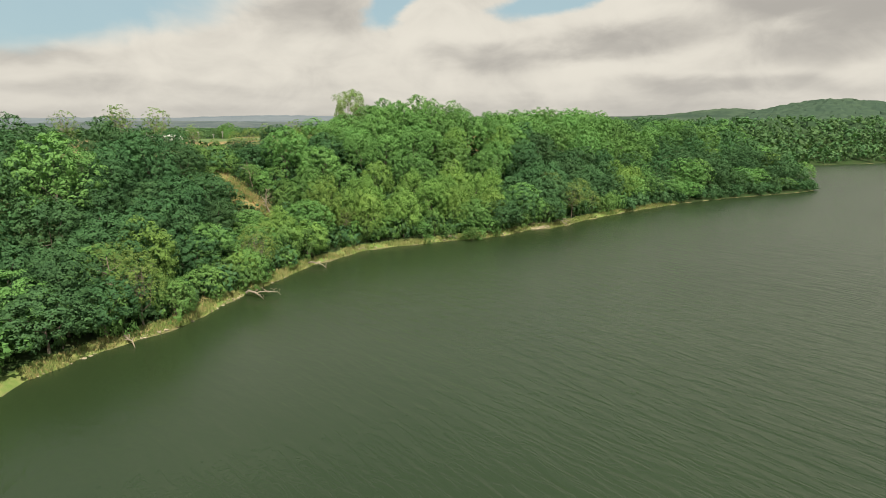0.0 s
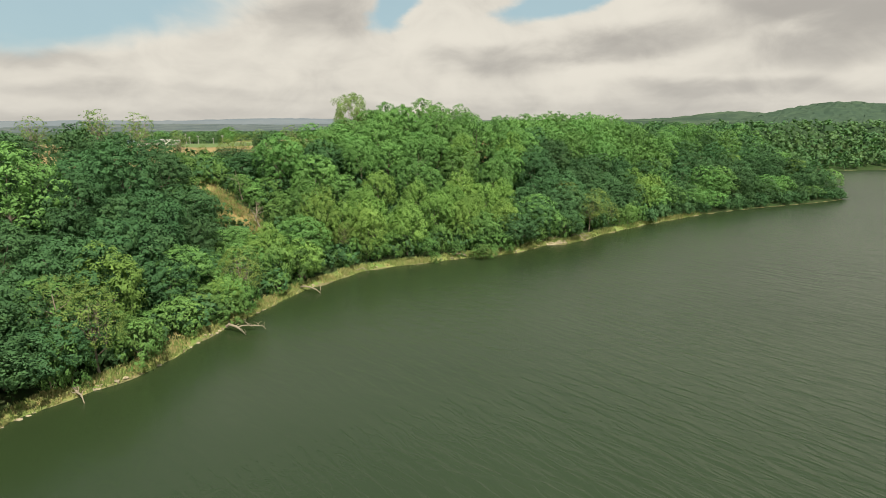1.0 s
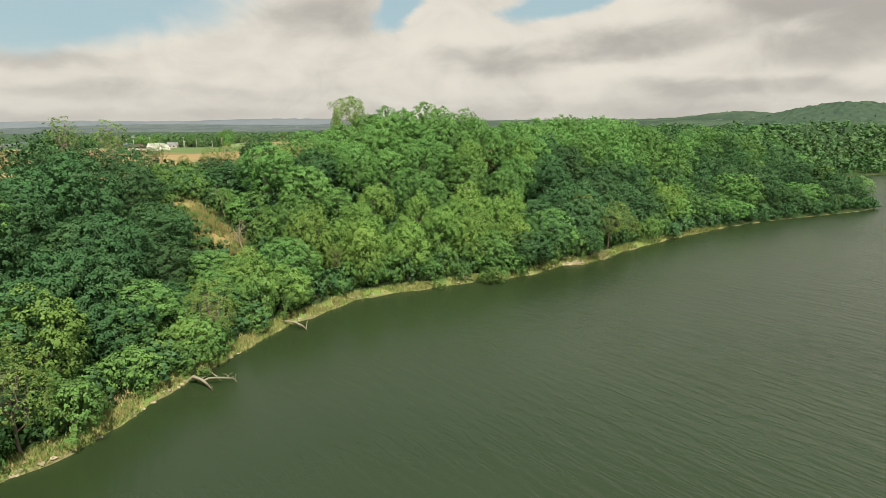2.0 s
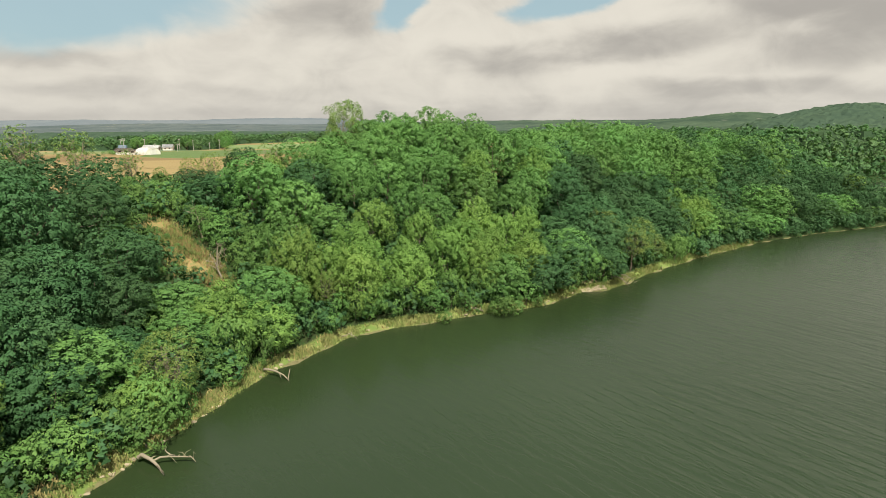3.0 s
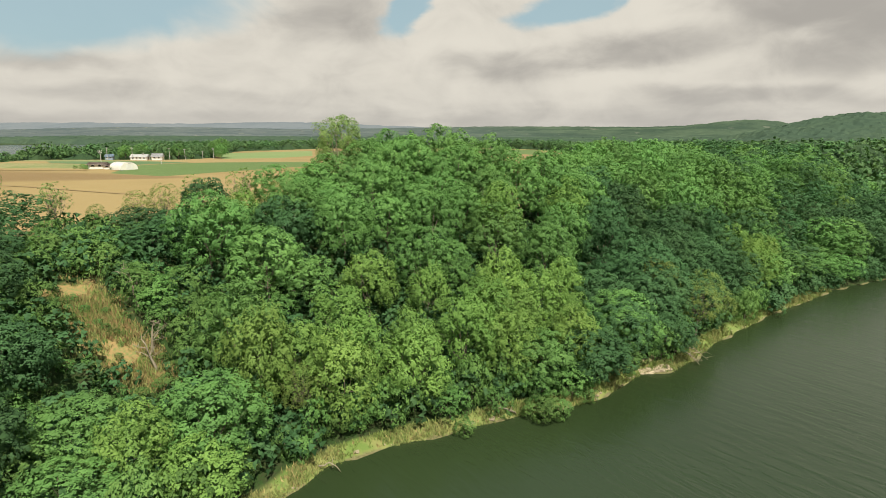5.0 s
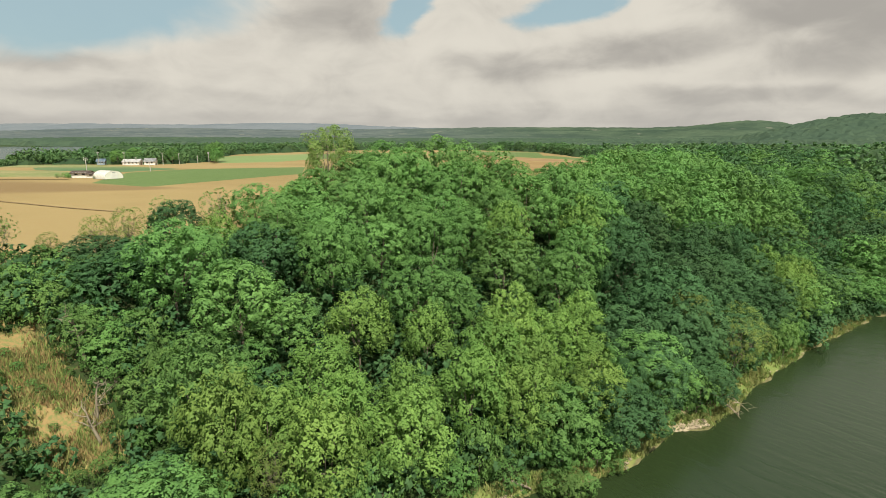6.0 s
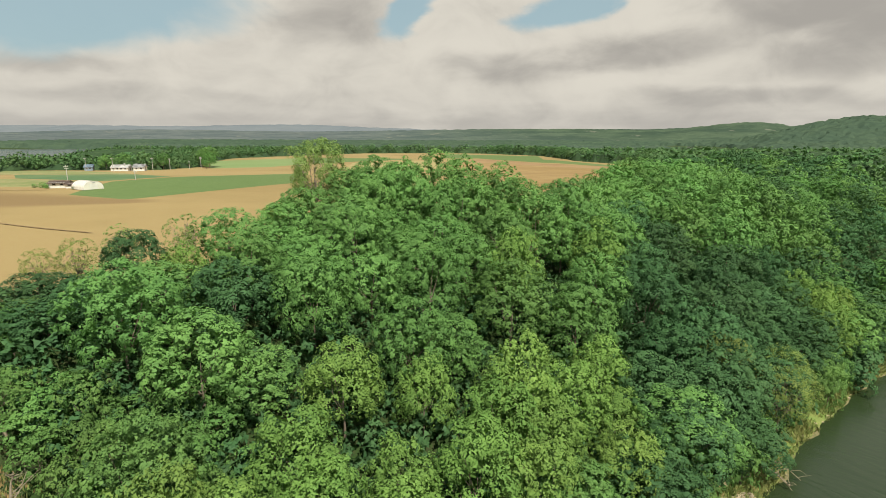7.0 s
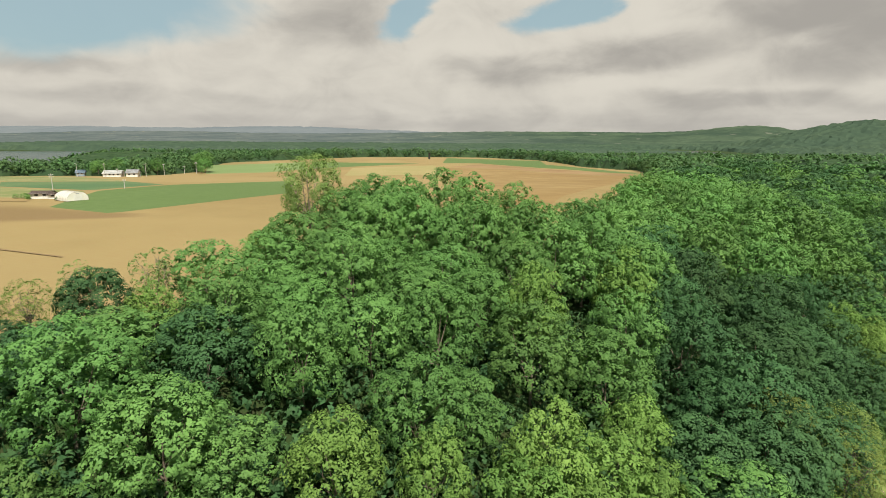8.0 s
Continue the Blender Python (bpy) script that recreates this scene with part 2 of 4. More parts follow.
def water_material():
    m = bpy.data.materials.new("lake water")
    m.use_nodes = True
    t = m.node_tree
    p = t.nodes["Principled BSDF"]
    geo = t.nodes.new("ShaderNodeNewGeometry")
    where = geo.outputs["Position"]
    murk = ramp(t, noise_node(t, where, 0.02, 3, 0.5), 0.3, 0.7)
    t.links.new(mix_colour(t, murk, (0.021, 0.036, 0.012), (0.028, 0.045, 0.017)), p.inputs["Base Color"])
    p.inputs["IOR"].default_value, p.inputs["Specular IOR Level"].default_value = 1.48, 0.5
    p.inputs["Roughness"].default_value = 0.27
    turn = t.nodes.new("ShaderNodeMapping")
    turn.vector_type = "TEXTURE"
    turn.inputs["Rotation"].default_value = (0, 0, math.atan2(-0.78, 0.63))
    turn.inputs["Scale"].default_value = (2.4, 0.66, 1.0)
    t.links.new(where, turn.inputs["Vector"])
    chop = noise_node(t, turn.outputs[0], 0.85, 3, 0.55, distortion=0.5)
    swell = noise_node(t, turn.outputs[0], 0.33, 2, 0.5, distortion=0.3)
    small = noise_node(t, where, 3.0, 3, 0.6)
    # the lee of the wooded bank is calmer, open water rougher
    calm = ramp(t, noise_node(t, where, 0.017, 2, 0.5), 0.36, 0.62)
    drop = t.nodes.new("ShaderNodeSeparateXYZ")
    t.links.new(where, drop.inputs[0])
    lee = math_node(t, "SUBTRACT", math_node(t, "MULTIPLY", drop.outputs[0], 0.80), math_node(t, "MULTIPLY", drop.outputs[1], 0.60))
    open_water = ramp(t, lee, -60.0, 10.0)
    rough = math_node(t, "ADD", 0.4, math_node(t, "MULTIPLY", math_node(t, "ADD", math_node(t, "MULTIPLY", calm, 0.6), 0.7), open_water))
    total = math_node(t, "ADD", math_node(t, "MULTIPLY", chop, 0.75), math_node(t, "ADD", math_node(t, "MULTIPLY", swell, 0.55), math_node(t, "MULTIPLY", small, 0.10)))
    b = t.nodes.new("ShaderNodeBump")
    b.inputs["Distance"].default_value = 0.15
    t.links.new(rough, b.inputs["Strength"])
    t.links.new(total, b.inputs["Height"])
    t.links.new(b.outputs[0], p.inputs["Normal"])
    return m


M_WATER = water_material()

# ---------- the lie of the land ----------
# the shore line, land on its left
SHORE = [(-150, -300), (-80, -90), (-47, 0), (-36, 30), (-34.6, 42), (-31.6, 48.5), (-27.3, 54), (-25.2, 62),
         (-21.5, 72), (-19.2, 78.2), (-16.4, 82), (-12.9, 87.2), (-9.2, 89.8), (-2, 92.8), (2.2, 95), (8, 97),
         (12, 98.6), (14.6, 101.2), (18.6, 104.8), (22.2, 105.4), (26.5, 109), (31, 113.8), (39, 120.2), (46, 126),
         (52, 129.9), (62, 137), (67, 139.8), (81, 146.8), (98.5, 153.8), (107, 157.4), (115, 162), (118, 169),
         (112, 181), (122, 206), (150, 236), (181, 256), (225, 267), (300, 275), (520, 250), (1000, 100), (4800, -300)]
SX = np.array([p[0] for p in SHORE], float)
SY = np.array([p[1] for p in SHORE], float)


def smooth(a, b, v):
    t = np.clip((v - a) / (b - a), 0, 1)
    return t * t * (3 - 2 * t)

def inland(x, y):
    """Metres from the shore line, positive on land."""
    x = np.asarray(x, float); y = np.asarray(y, float)
    best = np.full(x.shape, 1e9)
    for i in range(len(SX) - 1):
        dx, dy = SX[i + 1] - SX[i], SY[i + 1] - SY[i]
        t = np.clip(((x - SX[i]) * dx + (y - SY[i]) * dy) / (dx * dx + dy * dy), 0, 1)
        best = np.minimum(best, np.hypot(x - SX[i] - t * dx, y - SY[i] - t * dy))
    px = np.concatenate((SX, [4800, -4800, -4800])); py = np.concatenate((SY, [6000, 6000, -300]))
    inside = np.zeros(x.shape, bool)
    for i in range(len(px)):
        x1, y1, x2, y2 = px[i - 1], py[i - 1], px[i], py[i]
        if y1 == y2: continue
        inside ^= ((y1 > y) != (y2 > y)) & (x < (x2 - x1) * (y - y1) / (y2 - y1) + x1)
    return np.where(inside, best, -best)

def bump(x, y, cx, cy, rx, ry):
    return np.exp(-((x - cx) / rx) ** 2 - ((y - cy) / ry) ** 2)

def ground_height(x, y):
    x = np.asarray(x, float)
    y = np.asarray(y, float)
    s = inland(x, y)
    wob = 0.5 * np.sin(x * 0.9 + y * 0.4) * np.sin(y * 0.7 - x * 0.3) * smooth(120, 60, np.abs(x))
    s2 = s + wob * smooth(12, 2, np.abs(s))
    # bank, wooded slope, plateau
    h = np.interp(s2, [-40, -3, 0, 0.9, 4, 10, 16, 24, 32, 40, 60], [-4, -0.9, 0.1, 0.55, 0.95, 2.2, 4.6, 9.2, 12.6, 14.2, 14.6])
    back = smooth(20, 60, s)
    h -= 5.4 * smooth(215, 400, y) * smooth(150, 60, x) * back
    h -= smooth(520, 900, y) * (5.5 + 4.5 * smooth(60, 150, x)) * back
    h -= 4.5 * smooth(330, 430, y) * smooth(70, 130, x) * smooth(900, 700, y) * back
    # hills beyond the fields
    far = smooth(650, 1000, y) * back
    h += far * (50 * bump(x, y, 840, 1180, 190, 150) + 40 * bump(x, y, 1250, 1050, 300, 240) + 26 * bump(x, y, 1080, 2100, 240, 220) + 50 * bump(x, y, 1430, 2600, 260, 250) + 20 * bump(x, y, 640, 2250, 620, 200) + 38 * bump(x, y, 1600, 1700, 500, 300))
    h += smooth(1800, 2800, y) * (36 * bump(x, y, 300, 3000, 1200, 420) + 30 * bump(x, y, 1800, 2900, 900, 400) + 30 * bump(x, y, -1700, 3300, 900, 300))
    h += smooth(3300, 4300, y) * (70 * bump(x, y, -3200, 4600, 1500, 420) + 52 * bump(x, y, -1200, 4600, 900, 380) + 40 * bump(x, y, 900, 4650, 2200, 400))
    h -= (4.2 * bump(x, y, 480, 920, 230, 220) + 9.2 * bump(x, y, 500, 1205, 130, 130)) * back
    # a second water to the west, and a pond far off
    west = np.minimum(np.minimum((-x - 270 - 0.42 * (y - 375)) * 0.92, 1060 - y + 0.05 * x), (y - 250) * 2.0)
    h = np.minimum(h, np.interp(west, [-400, -45, -20, 0, 20], [300, 14.6, 7, 0.2, -3]))
    r = np.hypot((x - 492) / 52, (y - 1215) / 95)
    return np.where(r < 5, np.minimum(h, np.interp(r, [0.85, 1.05, 1.8, 2.6, 5], [-3, 0.5, 0.7, 8, 90])), h)


def slip_face(x, y, wide):
    """1 along the bare strip that has slid down the slope."""
    ax, ay, bx, by = -39.0, 98.2, -30.4, 93.2
    t = np.clip(((x - ax) * (bx - ax) + (y - ay) * (by - ay)) / ((bx - ax) ** 2 + (by - ay) ** 2), 0, 1)
    d = np.hypot(x - ax - t * (bx - ax), y - ay - t * (by - ay))
    return np.exp(-(d / wide) ** 2)


def in_polygon(poly, x, y):
    x, y = np.asarray(x, float), np.asarray(y, float)
    inside = np.zeros(x.shape, bool)
    for (x1, y1), (x2, y2) in zip(poly, poly[1:] + poly[:1]):
        if y1 != y2:
            inside ^= ((y1 > y) != (y2 > y)) & (x < (x2 - x1) * (y - y1) / (y2 - y1) + x1)
    return inside


# open farm land on the plateau, ringed by woods
OPEN_LAND = [(-600, 150), (-150, 86), (-75, 97), (-57, 104), (-47, 111), (-38, 119), (-30, 122), (-26, 129), (-22, 143), (-17, 153), (-6, 157),
             (3.0, 151), (5.6, 138), (9.6, 137), (13, 154), (28, 171), (58, 236), (88, 312), (119, 402), (127, 440), (99, 479), (88, 568),
             (43, 690), (-20, 700), (-88, 680), (-128, 577), (-174, 500), (-165, 436), (-149, 393), (-157, 352),
             (-186, 346), (-217, 338), (-600, 330)]


def ground_z(x, y):
    return float(ground_height(np.array([x]), np.array([y]))[0])


# ---------- mesh helpers ----------


def mesh_of(name, verts, faces, smooth_faces=False):
    """A mesh from arrays: faces is a list of integer arrays, one for each number of corners."""
    verts = np.asarray(verts, np.float32)
    me = bpy.data.meshes.new(name)
    faces = [np.asarray(f, np.int32) for f in faces if len(f)]
    loops = np.concatenate([f.ravel() for f in faces])
    totals = np.concatenate([np.full(len(f), f.shape[1], np.int32) for f in faces])
    starts = np.concatenate(([0], np.cumsum(totals)[:-1])).astype(np.int32)
    me.vertices.add(len(verts))
    me.vertices.foreach_set("co", verts.ravel())
    me.loops.add(len(loops))
    me.loops.foreach_set("vertex_index", loops)
    me.polygons.add(len(totals))
    me.polygons.foreach_set("loop_start", starts)
    me.update(calc_edges=True)
    me.validate()
    me.polygons.foreach_set("use_smooth", np.full(len(totals), smooth_faces))
    return me


def part(name, bm, mat, parent=None, label=""):
    """Links a bmesh, or a finished mesh, as one object under a thing or a part."""
    if isinstance(bm, bmesh.types.BMesh):
        me = bpy.data.meshes.new(name)
        bm.to_mesh(me)
        bm.free()
    else:
        me = bm
    if mat and not me.materials:
        me.materials.append(mat)
    ob = new(name, me)
    if parent:
        ob.parent = parent
    return tagged(ob, label)


def add_box(bm, x0, x1, y0, y1, z0, z1, bevel=0.0):
    r = bmesh.ops.create_cube(bm, size=1, matrix=Matrix.Translation(((x0 + x1) / 2, (y0 + y1) / 2, (z0 + z1) / 2)) @ Matrix.Diagonal((x1 - x0, y1 - y0, z1 - z0, 1)))
    if bevel:
        edges = {e for v in r["verts"] for e in v.link_edges}
        bmesh.ops.bevel(bm, geom=list(edges), offset=bevel, segments=1, affect="EDGES")
    return bm


def box(x0, x1, y0, y1, z0, z1, bevel=0.0):
    return add_box(bmesh.new(), x0, x1, y0, y1, z0, z1, bevel)


def tube_arrays(points, radii, sides=6):
    """Verts and quads of a tapered tube along points."""
    pts = np.array(points, float)
    n = len(pts)
    tang = np.gradient(pts, axis=0)
    tang /= np.linalg.norm(tang, axis=1)[:, None] + 1e-9
    ref = np.where(np.abs(tang[:, 2:3]) > 0.9, np.array([[1.0, 0, 0]]), np.array([[0, 0, 1.0]]))
    u = np.cross(tang, ref)
    u /= np.linalg.norm(u, axis=1)[:, None] + 1e-9
    v = np.cross(tang, u)
    a = np.arange(sides) * 2 * np.pi / sides
    ring = u[:, None] * np.cos(a)[None, :, None] + v[:, None] * np.sin(a)[None, :, None]
    verts = (pts[:, None] + ring * np.array(radii)[:, None, None]).reshape(-1, 3)
    i, j = np.meshgrid(np.arange(n - 1), np.arange(sides), indexing="ij")
    k = (j + 1) % sides
    quads = np.stack((i * sides + j, i * sides + k, (i + 1) * sides + k, (i + 1) * sides + j), -1).reshape(-1, 4)
    return verts, quads


def join_arrays(pieces):
    """Joins (verts, faces) pairs of one face size."""
    vs, fs, base = [], [], 0
    for v, f in pieces:
        vs.append(v)
        fs.append(f + base)
        base += len(v)
    return np.concatenate(vs), np.concatenate(fs)


def ico_arrays(level):
    bm = bmesh.new()
    bmesh.ops.create_icosphere(bm, subdivisions=level, radius=1)
    v = np.array([p.co[:] for p in bm.verts])
    f = np.array([[p.index for p in face.verts] for face in bm.faces])
    bm.free()
    return v, f


ICO0 = ico_arrays(1)

# ---------- ground: one sheet from the lake bed to the far hills ----------


def stretch(lo, fine_lo, fine_hi, hi, step, grow=1.13, mid=()):
    """Even steps between fine_lo and fine_hi, growing ones beyond them."""
    out = list(np.arange(fine_lo, fine_hi + step / 2, step))
    d = step
    while out[-1] < hi:
        d = min(d * grow, 90)
        out.append(out[-1] + d)
    d = step
    while out[0] > lo:
        d = min(d * grow, 90)
        out.insert(0, out[0] - d)
    return np.array(out)


gx = stretch(-4900, -58, 122, 4900, 1.25, 1.07)
gy = stretch(-420, 38, 172, 5200, 1.25, 1.05)
GX, GY = np.meshgrid(gx, gy, indexing="ij")
GH = ground_height(GX, GY)
rng = np.random.default_rng(4)
GH += np.where((GH > 0.5) & ~in_polygon(OPEN_LAND, GX, GY), rng.normal(0, 0.05, GH.shape), 0)
nx, ny = GX.shape
I, J = np.meshgrid(np.arange(nx - 1), np.arange(ny - 1), indexing="ij")
quads = np.stack((I * ny + J, (I + 1) * ny + J, (I + 1) * ny + J + 1, I * ny + J + 1), -1).reshape(-1, 4)
land = mesh_of("ground", np.stack((GX, GY, GH), -1).reshape(-1, 3), [quads], True)
for key, values in (("inland", inland(GX, GY)), ("open_land", in_polygon(OPEN_LAND, GX, GY).astype(float)),
                    ("brown", smooth(1.1, 0.45, np.abs(GY - 186) / np.maximum(20 * (-60 - GX) / 52, 0.5)) * smooth(-62, -74, GX)),
                    ("slip", slip_face(GX, GY, 2.1) + bump(GX, GY, -41.5, 104.5, 3.0, 2.6))):
    land.attributes.new(key, "FLOAT", "POINT").data.foreach_set("value", values.ravel().astype(np.float32))


def land_material():
    """Forest floor, tilled soil on the plateau, a bare slip in the slope, grassy bank and washed earth at the water."""
    m = bpy.data.materials.new("land")
    m.use_nodes = True
    t = m.node_tree
    p = t.nodes["Principled BSDF"]
    p.inputs["Roughness"].default_value, p.inputs["Specular IOR Level"].default_value = 0.95, 0.15
    where = t.nodes.new("ShaderNodeNewGeometry").outputs["Position"]

    def attr(key):
        n = t.nodes.new("ShaderNodeAttribute")
        n.attribute_name = key
        return n.outputs["Fac"]

    mid, small, wide = noise_node(t, where, 0.5, 4, 0.6), noise_node(t, where, 3.2, 5, 0.65), noise_node(t, where, 0.02, 4, 0.55)
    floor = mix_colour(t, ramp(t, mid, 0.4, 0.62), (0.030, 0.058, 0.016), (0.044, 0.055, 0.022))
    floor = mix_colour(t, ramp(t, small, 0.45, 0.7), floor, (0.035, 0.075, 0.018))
    soil = mix_colour(t, ramp(t, wide, 0.36, 0.62), (0.262, 0.195, 0.083), (0.325, 0.246, 0.110))
    soil = mix_colour(t, math_node(t, "MULTIPLY", ramp(t, mid, 0.4, 0.7), 0.4), soil, (0.315, 0.222, 0.100))
    rows = t.nodes.new("ShaderNodeTexWave")                # drill rows
    rows.inputs["Scale"].default_value, rows.inputs["Distortion"].default_value = 0.28, 1.2
    rows.inputs["Detail"].default_value, rows.inputs["Detail Scale"].default_value = 3.0, 0.6
    turn = t.nodes.new("ShaderNodeMapping")
    turn.inputs["Rotation"].default_value = (0, 0, radians(58))
    t.links.new(where, turn.inputs["Vector"])
    t.links.new(turn.outputs[0], rows.inputs["Vector"])
    soil = mix_colour(t, math_node(t, "MULTIPLY", rows.outputs["Fac"], 0.22), soil, (0.29, 0.205, 0.092))
    soil = mix_colour(t, math_node(t, "MULTIPLY", attr("brown"), 0.75), soil, (0.195, 0.130, 0.062))
    slip = mix_colour(t, ramp(t, small, 0.4, 0.65), (0.33, 0.225, 0.098), (0.19, 0.22, 0.075))
    grass = mix_colour(t, ramp(t, mid, 0.4, 0.62), (0.15, 0.22, 0.055), (0.235, 0.245, 0.085))
    wash = mix_colour(t, ramp(t, small, 0.4, 0.65), (0.20, 0.175, 0.09), (0.12, 0.12, 0.05))
    s = math_node(t, "ADD", attr("inland"), math_node(t, "MULTIPLY", math_node(t, "SUBTRACT", mid, 0.5), 1.6))
    east = t.nodes.new("ShaderNodeSeparateXYZ")
    t.links.new(where, east.inputs[0])
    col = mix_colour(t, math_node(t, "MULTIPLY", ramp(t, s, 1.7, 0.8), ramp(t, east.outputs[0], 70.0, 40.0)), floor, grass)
    col = mix_colour(t, ramp(t, s, -0.1, -0.4), col, wash)
    col = mix_colour(t, ramp(t, math_node(t, "ADD", attr("slip"), math_node(t, "MULTIPLY", math_node(t, "SUBTRACT", mid, 0.5), 1.6)), 0.3, 0.6), col, slip)
    col = mix_colour(t, ramp(t, attr("open_land"), 0.2, 0.8), col, soil)
    t.links.new(col, p.inputs["Base Color"])
    b = t.nodes.new("ShaderNodeBump")
    b.inputs["Distance"].default_value = 0.12
    t.links.new(small, b.inputs["Height"])
    t.links.new(b.outputs[0], p.inputs["Normal"])
    return m


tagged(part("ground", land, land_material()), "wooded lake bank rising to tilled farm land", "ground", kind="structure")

water = mesh_of("water", [(-4900, -700, 0), (4900, -700, 0), (4900, 5200, 0), (-4900, 5200, 0)], [[[0, 1, 2, 3]]])
tagged(part("water", water, M_WATER), "olive-green lake water with fine wind ripples", "lake", kind="structure")

# ---------- fields ----------


def field(name, outline, mat, label, lift=0.08):
    """A field of any outline laid over the ground."""
    bm = bmesh.new()
    bm.faces.new([bm.verts.new((x, y, 0)) for x, y in outline])
    bmesh.ops.triangulate(bm, faces=bm.faces[:])
    bmesh.ops.subdivide_edges(bm, edges=bm.edges[:], cuts=11, use_grid_fill=True)
    for v, z in zip(bm.verts, ground_height(np.array([v.co.x for v in bm.verts]), np.array([v.co.y for v in bm.verts]))):
        v.co.z = z + lift
    for v in bm.verts:
        if v.is_boundary:
            v.co.z -= lift + 0.06              # the margin runs out into the ground
    bmesh.ops.recalc_face_normals(bm, faces=bm.faces[:])
    for f in bm.faces:
        f.smooth = True
        if f.normal.z < 0:
            f.normal_flip()
    return tagged(part(name, bm, mat), label, "field", kind="structure")


field("crop_field", ((-97, 197), (-76, 187), (-48, 234), (-66, 309), (-102, 268), (-110, 237)), M_CROP, "even green young crop in a long field")
field("dark_crop_field", ((-150, 250), (-110, 237), (-102, 268), (-129, 291), (-173, 279)), M_CROP_DARK, "dark green crop in a narrow strip")
field("meadow", ((-260, 268), (-171, 280), (-129, 292), (-157, 318), (-180, 336), (-260, 326)), M_MEADOW, "rough grass before the farmhouse")
field("meadow", ((-260, 205), (-122, 216), (-111, 214), (-110, 236), (-149, 249), (-260, 264)), M_MEADOW, "rough yellow-green meadow round the farm sheds")
field("pale_crop_field", ((-136, 373), (-173, 462), (-114, 522), (-91, 426), (-105, 393)), M_CROP_PALE, "pale green crop in front of woods")
field("dark_crop_field", ((-113, 523), (-15, 508), (-69, 454), (-90, 427)), M_CROP, "green crop strip across the plateau")
field("far_crop_field", ((-1, 653), (84, 565), (77, 494), (119, 408), (109, 390), (25, 513), (-6, 510)), M_CROP, "green crop strip along the far woods")
field("red_soil_field", ((-4, 462), (25, 505), (107, 387), (98, 361), (40, 437)), M_REDSOIL, "reddish damp tilled soil")
field("ochre_field", ((-4, 152), (8, 140), (17, 188), (31, 227), (69, 298), (98, 359), (40, 436), (-4, 460), (-5, 384), (-2, 260)), M_OCHRE, "ochre tilled soil on the plateau", 0.05)
field("stubble_field", ((-68, 447), (-8, 489), (-5, 384), (-60, 364)), M_STUBBLE, "yellowish stubble on the plateau")

# ---------- trees ----------


def spray_cards(rng, centres, normals, per, spread, size, slim, puff=0.7, tall=1.0):
    """Leaf sprays: little rounded puffs of pointed leaf cards round each centre. Also gives each card's way out of its puff."""
    n = len(centres)
    out = np.repeat(normals / (np.linalg.norm(normals, axis=1)[:, None] + 1e-9), per, 0)
    d = rng.normal(0, 1, (n * per, 3))
    d /= np.linalg.norm(d, axis=1)[:, None]
    d += out * 0.8 + (0, 0, 0.15)
    d /= np.linalg.norm(d, axis=1)[:, None] + 1e-9
    reach = np.repeat(spread * rng.uniform(0.65, 1.3, n), per)[:, None]
    c = np.repeat(centres, per, 0) + d * reach * rng.uniform(0.86, 1.06, (n * per, 1)) * (1, 1, tall)
    nn = d * puff + out * (1.1 - puff) + rng.normal(0, 0.14, (n * per, 3))
    nn /= np.linalg.norm(nn, axis=1)[:, None] + 1e-9
    u = np.cross(nn, rng.normal(0, 1, nn.shape))
    u /= np.linalg.norm(u, axis=1)[:, None] + 1e-9
    v = np.cross(nn, u)
    a = (size * rng.uniform(0.7, 1.25, n * per))[:, None]
    b = a * slim
    verts = np.stack((c - u * a * 0.75 - v * b, c + u * a * 1.05, c - u * a * 0.75 + v * b), 1).reshape(-1, 3)
    return verts, np.arange(len(verts)).reshape(-1, 3), d


def crown_shape(rng, radius, low, high, lobes, open_=0.0, lobe=(0.44, 0.58)):
    """Centres and radii of the rounded lobes that make up a crown between two heights."""
    mid, half = (low + high) / 2, (high - low) / 2
    pts, rad = [], []
    for i in range(lobes):
        z = 1 - (i + 0.5) / lobes * 1.62
        a = i * 2.39996 + rng.uniform(-0.4, 0.4)
        r = math.sqrt(max(0, 1 - z * z))
        k = rng.uniform(0.98, 1.14) - sum(lobe) / 2 + open_
        pts.append((r * math.cos(a) * radius * k, r * math.sin(a) * radius * k, mid + z * half * k * 0.98))
        rad.append(radius * rng.uniform(*lobe) * (1 - 0.35 * open_))
    return np.array(pts), np.array(rad)


